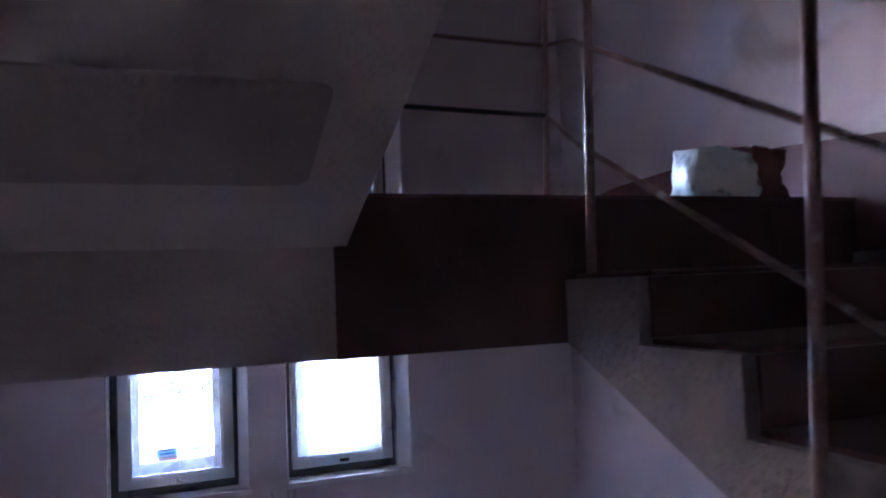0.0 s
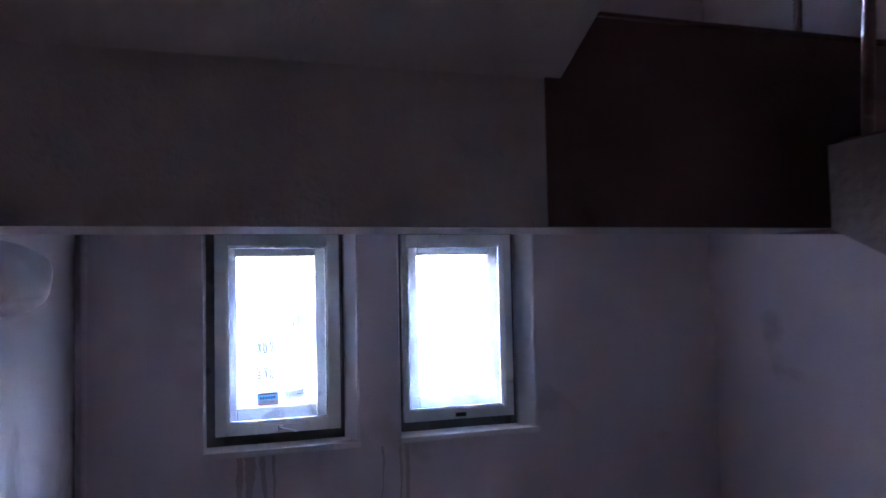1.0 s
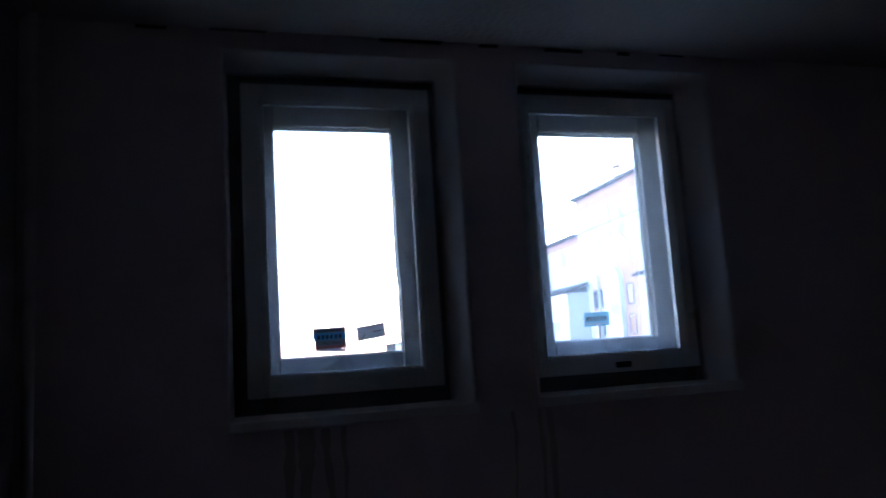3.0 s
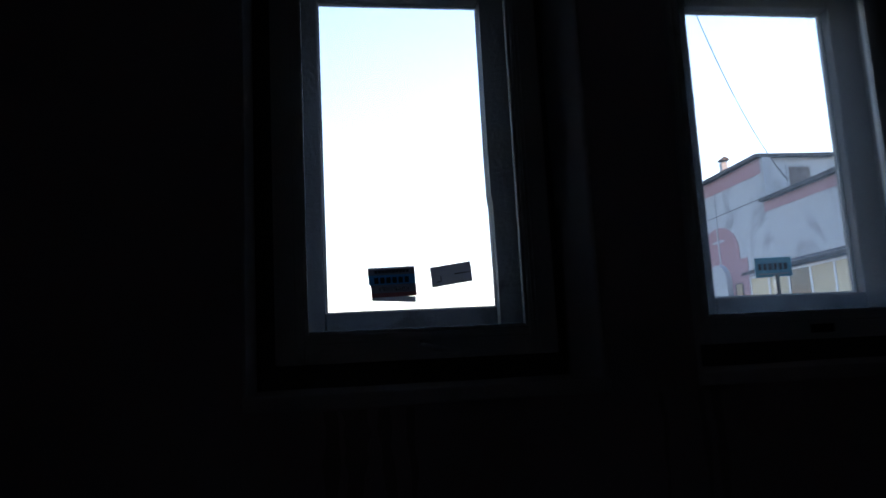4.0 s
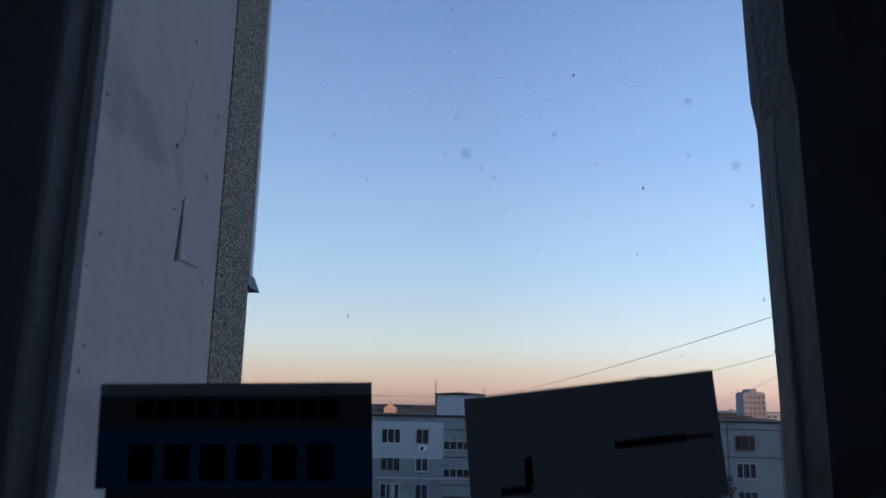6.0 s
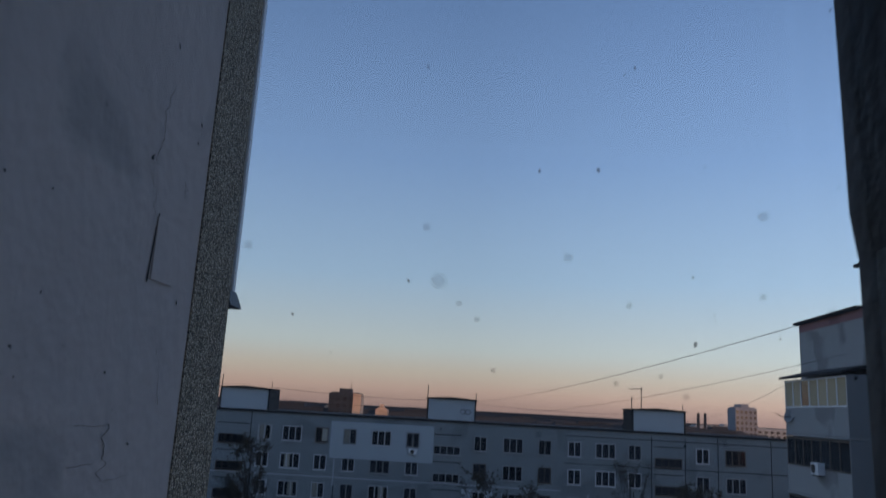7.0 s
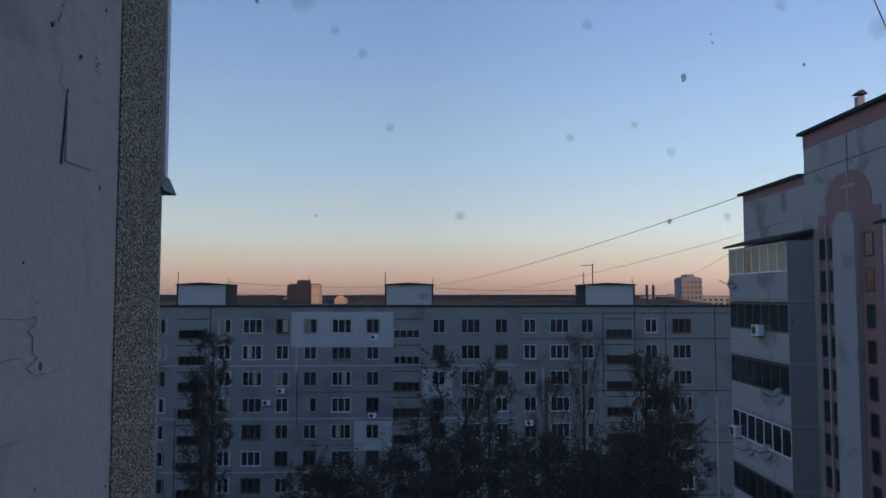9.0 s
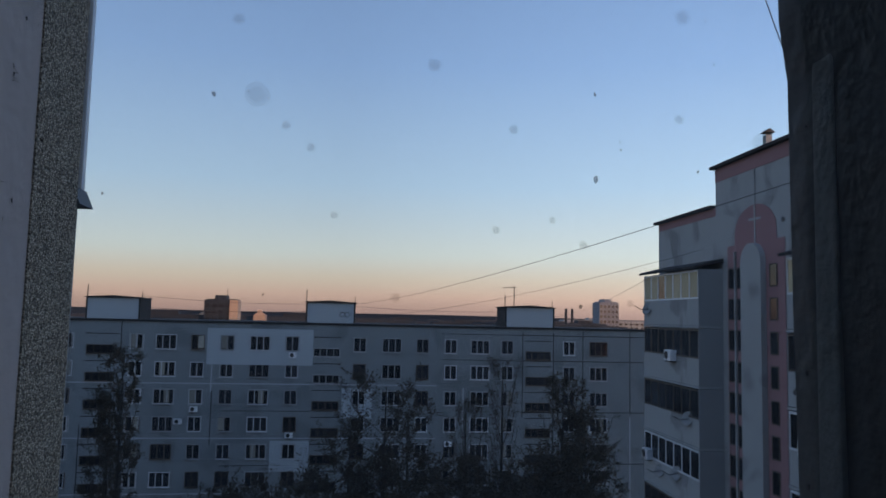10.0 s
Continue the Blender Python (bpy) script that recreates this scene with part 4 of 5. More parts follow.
part("frame", boxes((L0 + 1.12, HI - 0.05, 5.97, L0 + 1.2, HI, 7.03), (L0 + 2.15, HI - 0.05, 5.97, L0 + 2.23, HI, 7.03), (L0 + 1.2, HI - 0.05, 6.95, L0 + 2.15, HI, 7.03)), "side_panel", hatch)
shaft = on_near("vent_shaft", boxes((L0 + 1.6, 22.7, 5.6, L0 + 2.3, 23.4, 8.8)), "side_panel")
part("cap", boxes((L0 + 1.45, 22.55, 8.8, L0 + 2.45, 23.55, 9.02), bevel=0.02), "white_panel", shaft)
on_near("lower_wall", boxes((L0, 34.5, GL, L0 + 13, 41.6, 5.52)), "white_panel")
on_near("roof", boxes((L0 - 0.25, HI - 0.2, 7.36, L0 + 13, 34.65, 7.5)), "roofing")
on_near("lower_roof", boxes((L0 - 0.25, 34.65, 5.52, L0 + 13, 41.8, 5.64)), "roofing")
on_near("pink_band", boxes((L0 - 0.02, HI, 6.72, L0, 34.5, 7.34)), "pink", "faded pink band below the eaves")
on_near("pink_band", boxes((L0 - 0.02, 34.5, 5.1, L0, 41.55, 5.5)), "pink", "faded pink band below the eaves")
# arch: pink surround, pale column inside
A0, A1, AC = 29.1, 33.3, 30.85
pts = [(A0, GL), (A1, GL), (A1, 3.5), (32.6, 3.5), (32.6, 3.95)]
pts += [(AC + 1.75 * math.cos(a), 3.95 + 1.2 * math.sin(a)) for a in [math.pi * k / 16 for k in range(1, 16)]]
pts += [(29.1, 3.95), (29.1, 3.5), (28.5, 3.5), (28.5, GL)]
on_near("pink_arch", prism(pts, "x", L0 - 0.03, L0), "pink", "faded pink painted arch")
pts = [(29.95, GL), (31.65, GL), (31.65, 2.6)] + [(30.8 + 0.85 * math.cos(a), 2.6 + 0.85 * math.sin(a)) for a in [math.pi * k / 12 for k in range(1, 12)]] + [(29.95, 2.6)]
on_near("pale_column", prism(pts, "x", L0 - 0.28, L0 - 0.03), "white_panel", "pale rounded column strip")
on_near("cross_mark", boxes((L0 - 0.05, 30.75, 3.45, L0 - 0.03, 30.85, 6.7), (L0 - 0.05, 30.3, 4.45, L0 - 0.03, 31.3, 4.56)), "white_panel", "pale seam and short bar on the arch")
slit = mesh_of("slit_pane", boxes((-0.03, -0.24, -0.42, 0.012, 0.24, 0.42)), "pane")
slit_f = mesh_of("slit_frame", frame_bars(bmesh.new(), -0.3, 0.3, -0.48, 0.48, 0.06, -0.04, 0.03, 0), "wood_old")
for d in (32.9, 32.1, 29.35):
    for k in range(14):
        z = 2.0 - 1.4 * k
        w = shared("slit_window", slit, near, (L0 - 0.03, d, z))
        f = new("frame", slit_f)
        f.parent = w
        f.matrix_basis = pose(0, 0, 0, 0, 0, 90)
on_near("mullion", boxes((L0 - 0.12, 32.45, GL, L0 - 0.03, 32.55, 3.2)), "white_panel")
for k in range(8):
    z = -0.55 - 2.8 * k
    on_near("seam", boxes((L0 - 0.012, 27.7, z - 0.02, L0, 34.5, z + 0.02)), "seam_pale")


def balcony_stack(d0, d1, top, styles, panes):
    """Glazed balconies one above the other, from the eaves down."""
    roof = on_near("balcony_roof", prism([(LB - 0.25, top), (L0, top + 0.35), (L0, top + 0.5), (LB - 0.25, top + 0.12)], "y", d0 - 0.15, d1 + 0.15), "roofing", "black sheet roof over the balconies")
    z = top
    for k, style in enumerate(styles):
        b = empty("balcony", (LB, d0, z - 2.8))
        b.parent = near
        tagged(b, {"pvc": "white framed glazed balcony", "dark": "dark old wooden glazed balcony", "cream": "glazed balcony with cream blinds"}[style])
        w, ln = L0 - LB, d1 - d0
        part("parapet", boxes((0, 0.0, 0.12, w, ln, 1.38)), "white_panel", b)
        part("side_wall", boxes((0.0, -0.05, 0.0, w, 0.0, 2.78), (0.0, ln, 0.0, w, ln + 0.05, 2.78)), "side_panel", b)
        part("slab", boxes((-0.04, -0.06, 0.0, w, ln + 0.06, 0.10)), "white_panel", b)
        part("inner_shade", boxes((0.22, 0.02, 1.38, 0.26, ln - 0.02, 2.74)), "blind" if style == "cream" else "pane", b)
        fr = bmesh.new()
        n = panes
        box(fr, -0.01, 0, 1.38, 0.06, ln, 1.46)
        box(fr, -0.01, 0, 2.66, 0.06, ln, 2.75)
        for i in range(n + 1):
            yy = ln * i / n
            box(fr, 0.0, max(0, yy - 0.045), 1.46, 0.05, min(ln, yy + 0.045), 2.66)
        part("glazing_frame", fr, "wood_old" if style == "dark" else "pvc", b)
        for i in range(n):
            part("pane", boxes((0.02, ln * i / n + 0.05, 1.46, 0.03, ln * (i + 1) / n - 0.05, 2.66)), "pane" if (style != "cream" or i == panes - 3) else "blind", b)
        z -= 2.8


balcony_stack(33.9, 40.7, 2.5, ["cream", "dark", "dark", "pvc", "dark", "pvc", "dark", "pvc", "dark"], 7)
balcony_stack(19.9, 26.4, 2.5, ["cream", "dark", "pvc", "pvc", "dark", "pvc", "pvc", "dark", "pvc"], 5)


def satellite_dish(at):
    th = empty("satellite_dish", at, YAW - 70)
    bm = bmesh.new()
    bmesh.ops.create_uvsphere(bm, u_segments=16, v_segments=8, radius=0.5)
    bmesh.ops.delete(bm, geom=[v for v in bm.verts if v.co.z > -0.28], context="VERTS")
    bmesh.ops.solidify(bm, geom=bm.faces[:], thickness=0.02)
    bmesh.ops.transform(bm, matrix=pose(0, -0.25, 0.0, 75, 0, 0), verts=bm.verts)
    part("dish", bm, "side_panel", th, smooth=True)
    part("arm", tube([(0, 0.25, -0.1), (0, -0.35, -0.15), (0, -0.75, 0.05)], 0.02, 6), "tin", th)
    return tagged(th, "grey satellite dish fixed to a balcony parapet", "satellite dish", "satellite dishes")


def near_at(l, d, h):
    return tuple(near.matrix_basis @ Vector((l, d, h)))


for l, d, h in ((LB - 0.2, 40.0, 0.75), (LB - 0.2, 34.9, -4.5), (LB - 0.2, 36.2, -7.3), (LB - 0.2, 38.3, -7.6)):
    satellite_dish(near_at(l, d, h))
for l, d, h in ((LB, 36.8, -1.7), (LB, 39.9, -7.1), (LB, 25.0, -4.3)):
    air_conditioner(near_at(l, d, h), YAW - 90)
ch = on_near("chimney", boxes((L0 + 0.6, 30.9, 7.5, L0 + 0.88, 31.18, 8.28)), "white_panel")
part("cap", prism([(L0 + 0.5, 8.38), (L0 + 0.98, 8.38), (L0 + 0.74, 8.56)], "y", 30.8, 31.28), "tin", ch)
for du, dv in ((0.61, 30.92), (0.85, 30.92), (0.61, 31.14), (0.85, 31.14)):
    part("cap_leg", boxes((L0 + du, dv, 8.28, L0 + du + 0.02, dv + 0.02, 8.38)), "tin", ch)

# ---- distance ----
def far_block(x, y, w, d, top, label, rows=0, cols=0, mat="far"):
    th = empty("distant_block", (x, y, GZ))
    h = top - GZ
    part("wall", boxes((-w / 2, 0, 0, w / 2, d, h)), mat, th)
    part("roof", boxes((-w / 2 + 0.8, 0.5, h, w / 2 - 0.8, d - 0.5, h + 0.6), (-w * 0.2, 1, h, w * 0.15, d - 1, h + 2.2)), mat, th)
    for r in range(rows):
        z = h - 2.2 - r * 2.9
        part("window_row", boxes(*[(-w / 2 + w * (c + 0.25) / cols, -0.2, z - 0.7, -w / 2 + w * (c + 0.75) / cols, 0.0, z + 0.7) for c in range(cols)]), "pane", th)
    return tagged(th, label, "distant building", "distant buildings")


tower = far_block(-49.5, 330, 14, 9, 6.3, "distant grey tower with brick side coloured as sunlit", 5, 5, "far")
# added box that carries the tower's sunlit side in its colour
part("sunlit_bay", boxes((3.6, -0.6, 0, 7.05, 9.2, 6.5 - GZ)), "far_sunlit_brick", tower, "brick bay with orange sunlight in its colour")
part("mast", tube([(2.0, 3, 6.3 - GZ), (2.0, 3, 11.5 - GZ)], 0.12, 6), "tin", tower)
far_block(-59.4, 352, 5.8, 8, 0.5, "distant low roof coloured as lit by the last sun", 0, 0, "far_sunlit_brick")
far_block(-35.7, 352, 5.3, 8, 0.5, "distant low roof coloured as lit by the last sun", 0, 0, "far_sunlit_brick")
far_block(155, 420, 11.7, 12, 11.5, "distant pale tower block", 6, 5, "far_grey")
rnd = random.Random(21)
for i in range(46):
    y = rnd.uniform(330, 900)
    x = rnd.uniform(-0.30, 0.48) * y
    far_block(x, y, rnd.uniform(18, 70), 10, rnd.uniform(-4.5, -0.6) - (y - 330) * 0.003, "distant low apartment block under dark roofs", 2, 10)
far_block(205, 560, 70, 12, 0.6, "distant pale apartment blocks in a row", 3, 16, "white_panel")
for k in range(2):
    tagged(part("distant_chimney", tube([(160 + k * 4.5, 520, GZ), (160 + k * 4.5, 520, 9)], 1.3, 8, 0.9), "far"), "thin distant industrial chimney", "chimney", "distant chimneys")
bm = bmesh.new()
for i in range(900):
    y = rnd.uniform(900, 2600)
    x = rnd.uniform(-0.55, 0.75) * y
    r = rnd.uniform(8, 22)
    bmesh.ops.create_icosphere(bm, subdivisions=1, radius=1, matrix=Matrix.Translation((x, y, GZ + 4)) @ Matrix.Diagonal((r * 1.8, r, rnd.uniform(8, 16), 1)))
tagged(part("distant_woods", lumpy(bm, 2.0, 0.2), "wood_far"), "dark woods along the horizon", "woods", kind="stuff")
bm = bmesh.new()
prev = None
for k in range(60):
    x = -3200 + k * 110
    z = GZ + 30 + 8 * noise.noise(Vector((x * 0.0012, 3, 0)))
    a, b = bm.verts.new((x, 2900, GZ - 2)), bm.verts.new((x, 2960, z))
    if prev:
        bm.faces.new((prev[0], a, b, prev[1]))
    prev = (a, b)
tagged(part("backdrop_hills", bm, "wood_far"), "low dark hills on the horizon", "hills", kind="structure")

# ---- trees in the yard ----
def tree(x, y, top, spread, lean, leaves, seed, label, shape="round"):
    rr = random.Random(seed)
    th = empty("tree", (x, y, GZ))
    h = top - GZ
    trunk = tube([(0, 0, 0), (0.1 * lean, 0.05, h * 0.35), (0.25 * lean, 0.1, h * 0.7), (0.3 * lean, 0.1, h * 0.97)], 0.26, 8, 0.03)
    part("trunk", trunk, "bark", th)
    limbs, twigs = bmesh.new(), []
    n = 46 if shape == "tall" else 34
    for i in range(n):
        k = 0.22 + 0.75 * i / n
        a = rr.uniform(0, 2 * math.pi)
        reach = spread * (0.35 + 0.65 * math.sin(math.pi * min(1, (k - 0.15) * 1.1))) * rr.uniform(0.6, 1.1)
        rise = reach * (2.6 if shape == "tall" else rr.uniform(0.7, 1.4))
        b = Vector((0.25 * lean * k, 0.1 * k, h * k))
        e = b + Vector((math.cos(a) * reach, math.sin(a) * reach, min(rise, (h - b.z) * 0.95)))
        mid = b.lerp(e, 0.5) + Vector((math.cos(a), math.sin(a), -0.4)) * reach * 0.15
        tube([b, mid, e], 0.07 * (1.2 - k), 5, 0.015, limbs)
        for j in range(9):
            q = mid.lerp(e, rr.uniform(-0.4, 1.0))
            v = Vector((rr.gauss(0, 1), rr.gauss(0, 1), rr.uniform(0.1, 1.6))).normalized() * rr.uniform(0.5, 1.5) * (0.6 if shape == "tall" else 1)
            tube([q, q + v * 0.5 + Vector((0, 0, 0.06)), q + v], 0.016, 3, 0.006, limbs)
            twigs.append((q, v))
    part("limbs", limbs, "bark", th)
    vs, fs = [], []
    for i in range(leaves):
        q, v = rr.choice(twigs)
        c = q + v * rr.uniform(0.1, 1.15) + Vector((rr.gauss(0, 0.12), rr.gauss(0, 0.12), rr.gauss(0, 0.12)))
        u = Vector((rr.gauss(0, 1), rr.gauss(0, 1), rr.gauss(0, 1))).normalized()
        w = u.cross(Vector((rr.gauss(0, 1), rr.gauss(0, 1), rr.gauss(0, 1)))).normalized()
        s = rr.uniform(0.05, 0.11)
        k = len(vs)
        vs += [c - u * s, c + w * s * 0.6, c + u * s, c - w * s * 0.6]
        fs.append((k, k + 1, k + 2, k + 3))
    me = bpy.data.meshes.new("crown")
    me.from_pydata([tuple(p) for p in vs], [], fs)
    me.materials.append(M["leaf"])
    cr = new("crown", me)
    cr.parent = th
    return tagged(th, label, "tree", "yard trees")


SPARSE, DENSE = "bare spring tree with sparse young leaves", "tall poplar with thin budding crown"
tree(-15.7, 60, -1.1, 1.5, 0, 9000, 1, DENSE, "tall")
tree(-16.9, 61, -4.5, 1.7, 0.5, 8000, 2, DENSE, "tall")
tree(3.4, 52, -2.4, 3.6, 1, 7000, 3, SPARSE)
tree(5.8, 55, -4.6, 3.0, -1, 6000, 4, SPARSE)
tree(1.0, 50, -5.2, 3.2, 1, 6000, 5, SPARSE)
tree(14.0, 62, -1.6, 2.0, 0, 1800, 6, SPARSE, "tall")
tree(19.2, 62, -3.3, 2.6, 0, 9000, 7, "drooping tree with dense dark crown", "tall")
tree(21.2, 63, -6.0, 2.6, 0, 8000, 8, "drooping tree with dense dark crown", "tall")
tree(10.6, 60, -4.6, 1.8, 0, 2500, 9, SPARSE, "tall")
for i, (x, y, z) in enumerate(((-3, 50, -8.6), (4, 48, -8.0), (7.5, 50, -7.6), (11, 52, -8.2), (15.5, 54, -8.6), (-6, 52, -10.2), (-1, 47, -9.0), (1.5, 45, -10), (9, 46, -9.6), (13, 48, -10), (5.5, 46, -8.6), (11.2, 47, -8.9), (17.5, 55, -7.6), (19.5, 57, -8.0), (2.4, 48, -7.2), (-4.5, 49, -9.4), (15, 50, -9.2))):
    tree(x, y, z, 4.2, 0, 9000, 20 + i, SPARSE)

# ---- cables over the yard ----
def cable(name, a, b, sag, r, label):
    a, b = Vector(a), Vector(b)
    pts = [a.lerp(b, k / 24) - Vector((0, 0, sag * 4 * (k / 24) * (1 - k / 24))) for k in range(25)]
    return tagged(part(name, tube(pts, r, 5), "cable"), label, "cable", "cables over the yard")


cable("overhead_cable", (2.0, 84, 2.9), (15.4, 0.25, 7.3), 0.9, 0.012, "long thin cable from roof to roof")
cable("overhead_cable", (1.9, 84, 1.6), near_at(L0 - 0.02, 36.0, 3.6), 0.8, 0.010, "thin cable between the roofs")
cable("overhead_cable", (24.4, 84, 2.0), near_at(L0 - 0.02, 41.0, 2.9), 0.6, 0.010, "thin cable between the roofs")
cable("overhead_cable", (-20.65, 83.8, 3.3), (-3.2, 83.8, 2.8), 0.25, 0.018, "thin cable from hut to hut")
cable("overhead_cable", (-20.65, 83.8, 2.1), (-3.2, 83.8, 2.0), 0.25, 0.018, "thin cable from hut to hut")
cable("overhead_cable", (2.0, 83.8, 2.7), (19.0, 83.8, 2.5), 0.25, 0.018, "thin cable from hut to hut")
cable("overhead_cable", (2.0, 83.8, 1.9), (19.0, 83.8, 1.8), 0.2, 0.018, "thin cable from hut to hut")
cable("hanging_cable", (14.5, 24.0, 14.5), near_at(L0 - 0.02, 25.0, 6.0), 0.7, 0.02, "loose hanging black cable")

# ---- railing of the flights ----
rail = empty("stair_railing", (1.283, -1.914, 2.479))
tagged(rail, "brown painted steel stair railing with rebar rails", "railing")


def bar(name, a, b, r, mat="rail", label="", ribs=False):
    a, b = Vector(a), Vector(b)
    bm = tube([a.lerp(b, k / 6) for k in range(7)], r, 10)
    if ribs:
        n = int((b - a).length / 0.012)
        for k in range(1, n):
            q, d = a.lerp(b, k / n), (b - a).normalized()
            tube([q - d * 0.002, q + d * 0.002], r * 1.28, 8, bm=bm)
    return under(rail, part(name, bm, mat, rail, label, not ribs))


bar("post", (1.283, -1.882, 2.475), (1.283, -1.946, 3.458), 0.013)
bar("post", (1.225, -2.632, 1.90), (1.283, -2.641, 3.170), 0.0135)
bar("post", (1.283, -3.265, 1.828), (1.283, -3.322, 2.835), 0.013)
bar("post", (1.218, -1.778, 2.710), (1.249, -1.778, 3.458), 0.0075, "rail", "ribbed rebar upright", True)
bar("rail", (1.283, -1.836, 3.142), (1.283, -3.360, 2.357), 0.007, "rail", "ribbed rebar rail", True)
bar("rail", (1.283, -1.836, 2.856), (1.283, -3.360, 2.043), 0.007, "rail", "ribbed rebar rail", True)
bar("rail", (1.283, -1.836, 3.142), (1.237, -1.778, 3.144), 0.0065)
bar("rail", (1.283, -1.836, 2.856), (1.230, -1.778, 2.942), 0.0065)
bar("rail", (1.237, -1.778, 3.142), (0.640, -1.778, 3.144), 0.006)
bar("rail", (1.230, -1.778, 2.942), (0.640, -1.778, 2.950), 0.007, "ink")

# ---- loose things on the half landing ----
def sack(name, x0, y0, z0, w, d, h, mat, seed, label, cat):
    bm = bmesh.new()
    bmesh.ops.create_cube(bm, size=1)
    bmesh.ops.subdivide_edges(bm, edges=bm.edges, cuts=9, use_grid_fill=True)
    for v in bm.verts:
        p = v.co
        r = 1 - 0.18 * max(0, p.z + 0.1)
        q = Vector((p.x * w * r, p.y * d * r, (p.z + 0.5) * h))
        q += noise.noise_vector(q * 14 + Vector((seed, 0, 0))) * 0.022 + noise.noise_vector(q * 40 + Vector((0, seed, 0))) * 0.008
        q.z = max(0.0, q.z if p.z > -0.49 else 0.0)
        v.co = q + Vector((x0, y0, z0))
    return tagged(part(name, bm, mat, None, "", True), label, cat)


sack("plastic_bag", 1.841, -1.736, LAND, 0.240, 0.134, 0.151, "bag", 1.0, "crumpled pale blue printed plastic bag on the landing", "bag")
sack("red_sack", 2.014, -1.727, LAND, 0.116, 0.134, 0.169, "redbag", 5.0, "dark red sack standing on the landing", "sack")

# ---- stickers and dirt on the glass ----
def sticker(name, corners, y, mats, label, inside=True):
    """Paper on the glass: an oblong with printed bands, from its lower left corner round to its upper left."""
    (ax, az), (bx, bz), (cx, cz), (dx, dz) = corners
    th = empty(name, (ax, y, az))
    ux, uz = bx - ax, bz - az
    vx, vz = dx - ax, dz - az
    def quad(bm, u0, v0, u1, v1, lift):
        vs = [bm.verts.new((ux * u + vx * v, -lift, uz * u + vz * v)) for u, v in ((u0, v0), (u1, v0), (u1, v1), (u0, v1))]
        bm.faces.new(vs)
        return bm
    for k, (nm, mat, u0, v0, u1, v1) in enumerate(mats):
        part(nm, quad(bmesh.new(), u0, v0, u1, v1, 0.0002 if "bar" not in nm else 0.0006), mat, th)
    return tagged(th, label, "sticker")


bars1 = [("band", "paper_red", 0.04, 0.0, 1, 0.14), ("band", "paper_dark", 0.04, 0.14, 1, 0.42), ("band", "paper_blue", 0, 0.42, 1, 0.74), ("band", "paper_dark", 0, 0.74, 1, 0.93), ("torn_edge", "paper", 0.0, 0.93, 1, 1.0)]
bars1 += [("printed_bar", "ink", 0.14 + 0.075 * k, 0.80, 0.20 + 0.075 * k, 0.90) for k in range(10)] + [("number_bar", "ink", 0.12 + 0.13 * k, 0.46, 0.21 + 0.13 * k, 0.66) for k in range(6)]
GLASS_Y = 0.0655
ad_1 = sticker("window_sticker", ((0.2055, 1.7425), (0.2885, 1.7445), (0.288, 1.797), (0.203, 1.7955)), GLASS_Y, bars1, "dark printed advert sticker with blue band on the pane")
sticker("paper_slip", ((0.209, 1.7375), (0.286, 1.7325), (0.2875, 1.7500), (0.2095, 1.7480)), GLASS_Y + 0.0003, [("sheet", "paper", 0, 0, 1, 1)], "grey paper slip behind a sticker on the pane")
ad_2 = sticker("window_sticker", ((0.317, 1.757), (0.391, 1.767), (0.388, 1.804), (0.314, 1.793)), GLASS_Y, [("sheet", "paper", 0, 0, 1, 1), ("printed_bar", "ink", 0.58, 0.46, 0.86, 0.52), ("printed_bar", "paper_dark", 0.86, 0.47, 0.97, 0.50), ("printed_bar", "paper_dark", 0.12, 0.20, 0.24, 0.26), ("printed_bar", "paper_dark", 0.22, 0.26, 0.25, 0.48)], "tilted grey advert sticker on the pane")


def words(name, text, x, z, size, y, rot, mirrored, mat, label, on):
    cu = bpy.data.curves.new(name, "FONT")
    cu.body, cu.size, cu.align_x, cu.align_y = text, size, "CENTER", "CENTER"
    cu.extrude = 0.0001
    cu.materials.append(M[mat])
    ob = new(name, cu)
    ob.matrix_basis = pose(x, y, z, 90, 0, 0) @ pose(0, 0, 0, 0, 0, rot) @ Matrix.Diagonal((-1 if mirrored else 1, 1, 1, 1))
    ob.parent = on
    ob.matrix_parent_inverse = on.matrix_basis.inverted()
    return tagged(ob, label)


words("printed_word", "КВАРТИРУ", 0.2475, 1.7565, 0.0105, GLASS_Y - 0.0045, 0, True, "ink", "black printed word seen from behind", ad_1)
bars3 = [("sheet", "paper_teal", 0, 0, 1, 1)] + [("printed_bar", "paper", 0.08, 0.12, 0.92, 0.20)] + [("number_bar", "ink", 0.08 + 0.14 * k, 0.36, 0.18 + 0.14 * k, 0.7) for k in range(6)]
sticker("window_sticker", ((1.013, 1.764), (1.097, 1.766), (1.097, 1.807), (1.013, 1.805)), 0.1785, bars3, "teal printed advert sticker on the pane")

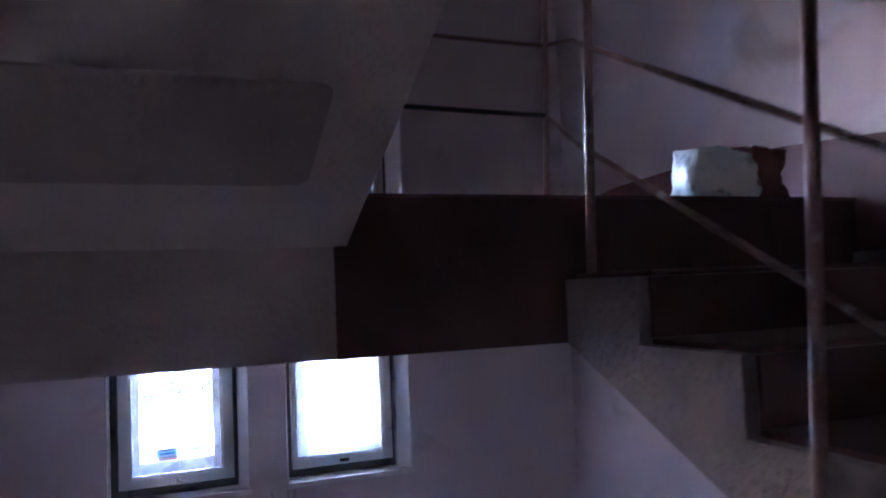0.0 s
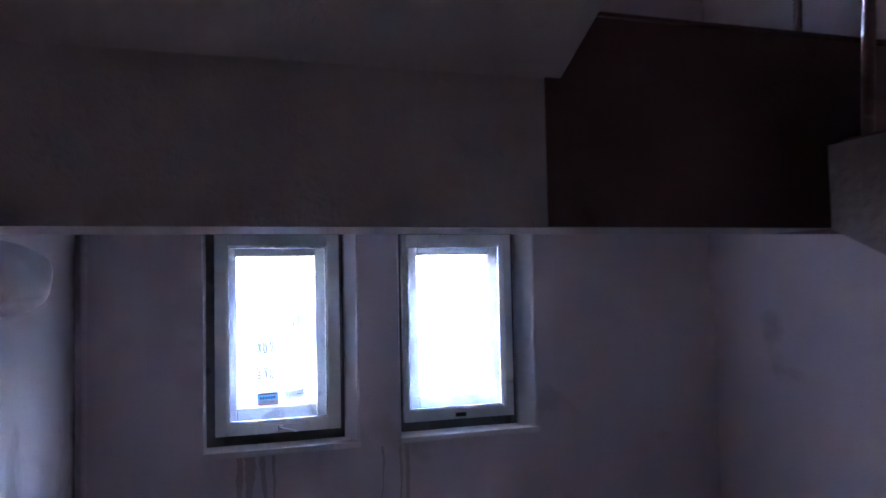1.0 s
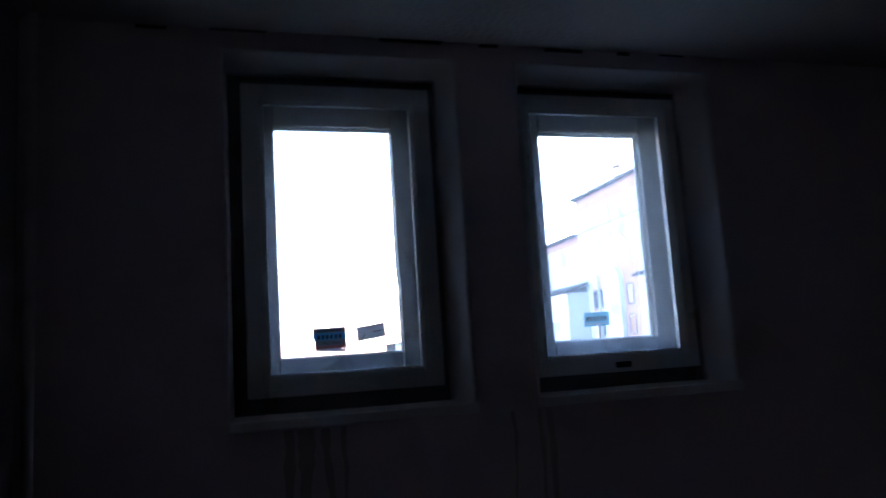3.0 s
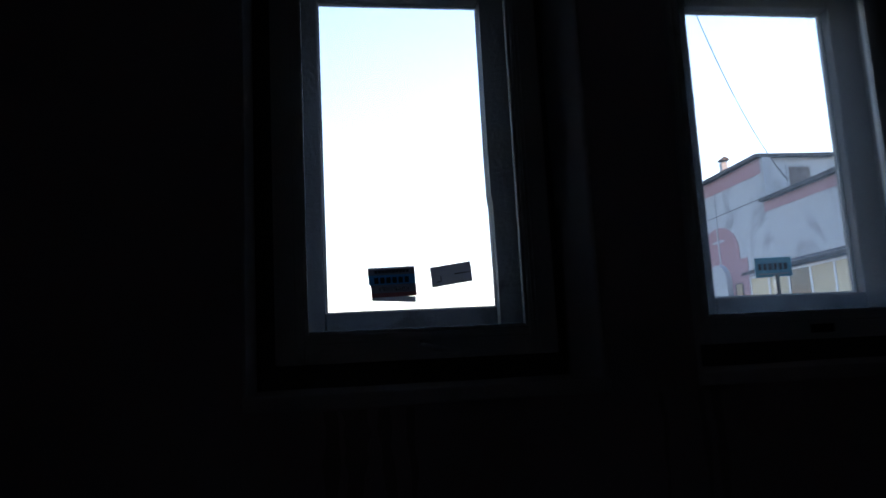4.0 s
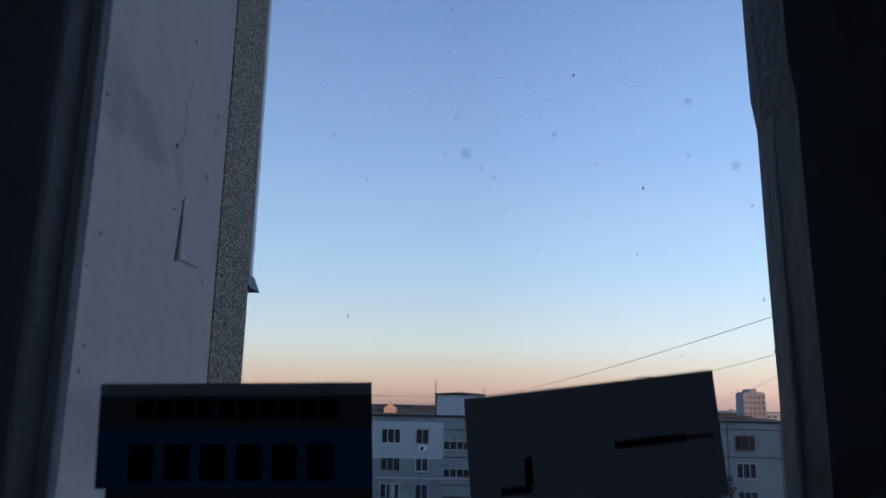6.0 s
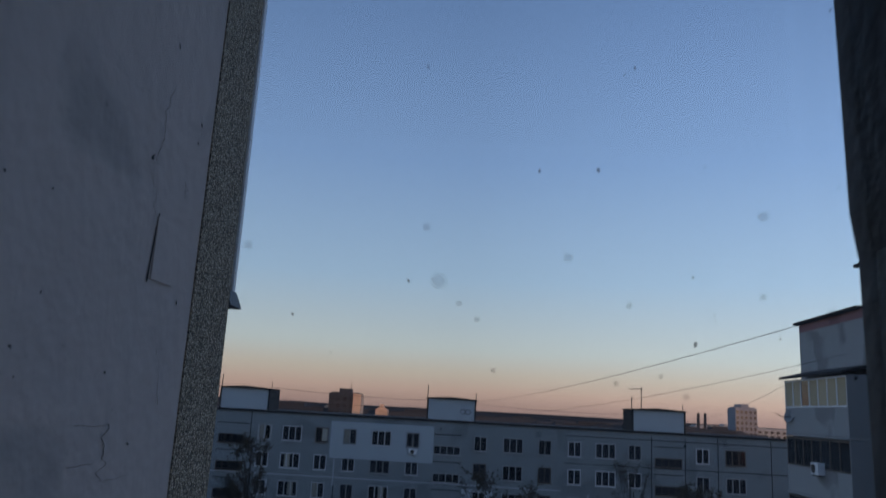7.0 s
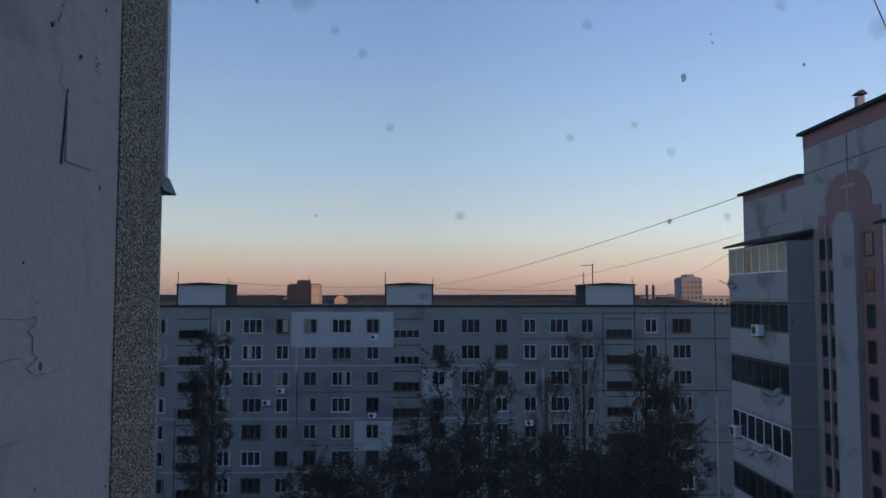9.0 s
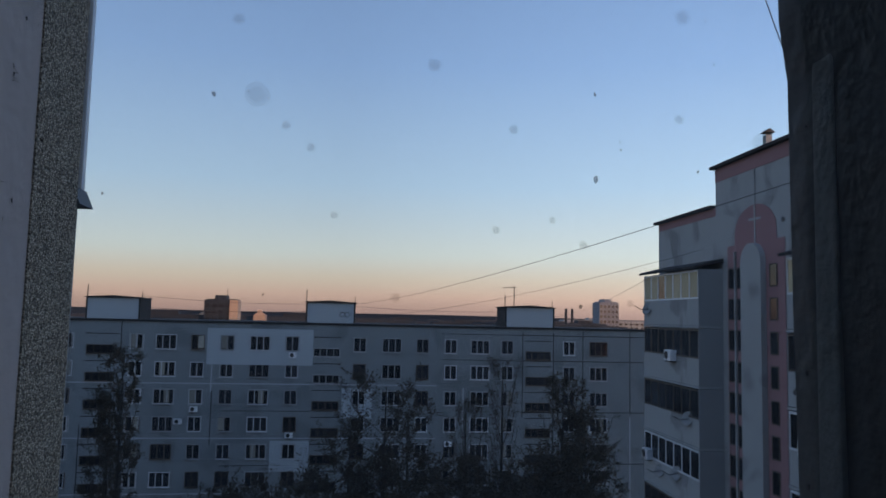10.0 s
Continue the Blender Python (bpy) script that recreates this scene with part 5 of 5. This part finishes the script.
rr = random.Random(8)
vs, fs = [], []
for i in range(360):
    if rr.random() < 0.35:
        x, z = rr.choice((0.134 + abs(rr.gauss(0, 0.006)), 0.456 - abs(rr.gauss(0, 0.012)))), rr.uniform(1.72, 2.34)
    else:
        x, z = rr.uniform(0.135, 0.456), rr.uniform(1.722, 2.34)
    r = min(0.0009, 0.00025 + rr.expovariate(1 / 0.00022))
    k = len(vs)
    for j in range(7):
        a = 2 * math.pi * j / 7
        q = r * rr.uniform(0.6, 1.2)
        vs.append((x + math.cos(a) * q * 0.8, 0.1786, z + math.sin(a) * q * 1.2))
    fs.append(tuple(range(k, k + 7)))
me = bpy.data.meshes.new("glass_dirt")
me.from_pydata(vs, [], fs)
me.materials.append(M["dirt"])
tagged(new("glass_dirt", me), "dried dirt specks on the outer pane", "dirt", kind="stuff")

# discs placed and sized from the camera's view to imitate out-of-focus specks
vs, fs = [], []
for x, z, r in ((0.371, 1.879, 0.0011), (0.385, 1.882, 0.0010), (0.393, 1.876, 0.0012), (0.332, 1.881, 0.0011), (0.313, 1.909, 0.0031), (0.320, 1.902, 0.0012), (0.440, 1.904, 0.0028), (0.418, 1.909, 0.0014),
                (0.308, 1.927, 0.0015), (0.249, 1.918, 0.0017), (0.419, 1.936, 0.0022), (0.355, 1.919, 0.0018), (0.326, 1.897, 0.0012), (0.375, 1.904, 0.0013), (0.347, 1.862, 0.0012), (0.405, 1.862, 0.001)):
    for ring in range(2):
        q, k = r * (0.62 + 0.38 * ring), len(vs)
        for j in range(14):
            a = 2 * math.pi * j / 14
            w = q * (1 + 0.15 * noise.noise(Vector((x * 400, z * 400, j * 0.7))))
            vs.append((x + math.cos(a) * w, 0.1780 - 0.00004 * ring, z + math.sin(a) * w))
        fs.append(tuple(range(k, k + 14)))
me = bpy.data.meshes.new("glass_blur_discs")
me.from_pydata(vs, [], fs)
me.materials.append(M["blur_disc"])
tagged(new("glass_blur_discs", me), "faint discs for out-of-focus specks on the outer pane", "dirt", kind="stuff")

# pipe in the corner and a lump of foam at the side wall
tagged(part("corner_pipe", tube([(-0.418, -0.022, -0.0), (-0.418, -0.022, 2.547)], 0.012, 10), "wall", None, "", True), "thin painted pipe running up beside the window wall", "pipe")
bm = bmesh.new()
bmesh.ops.create_icosphere(bm, subdivisions=4, radius=1, matrix=Matrix.Translation((LX + 0.04, -1.12, 2.245)) @ Matrix.Diagonal((0.075, 0.13, 0.085, 1)))
lump = tagged(part("foam_lump", lumpy(bm, 0.02, 12), "white", None, "", True), "pale hardened foam lump on the side wall", "foam lump")
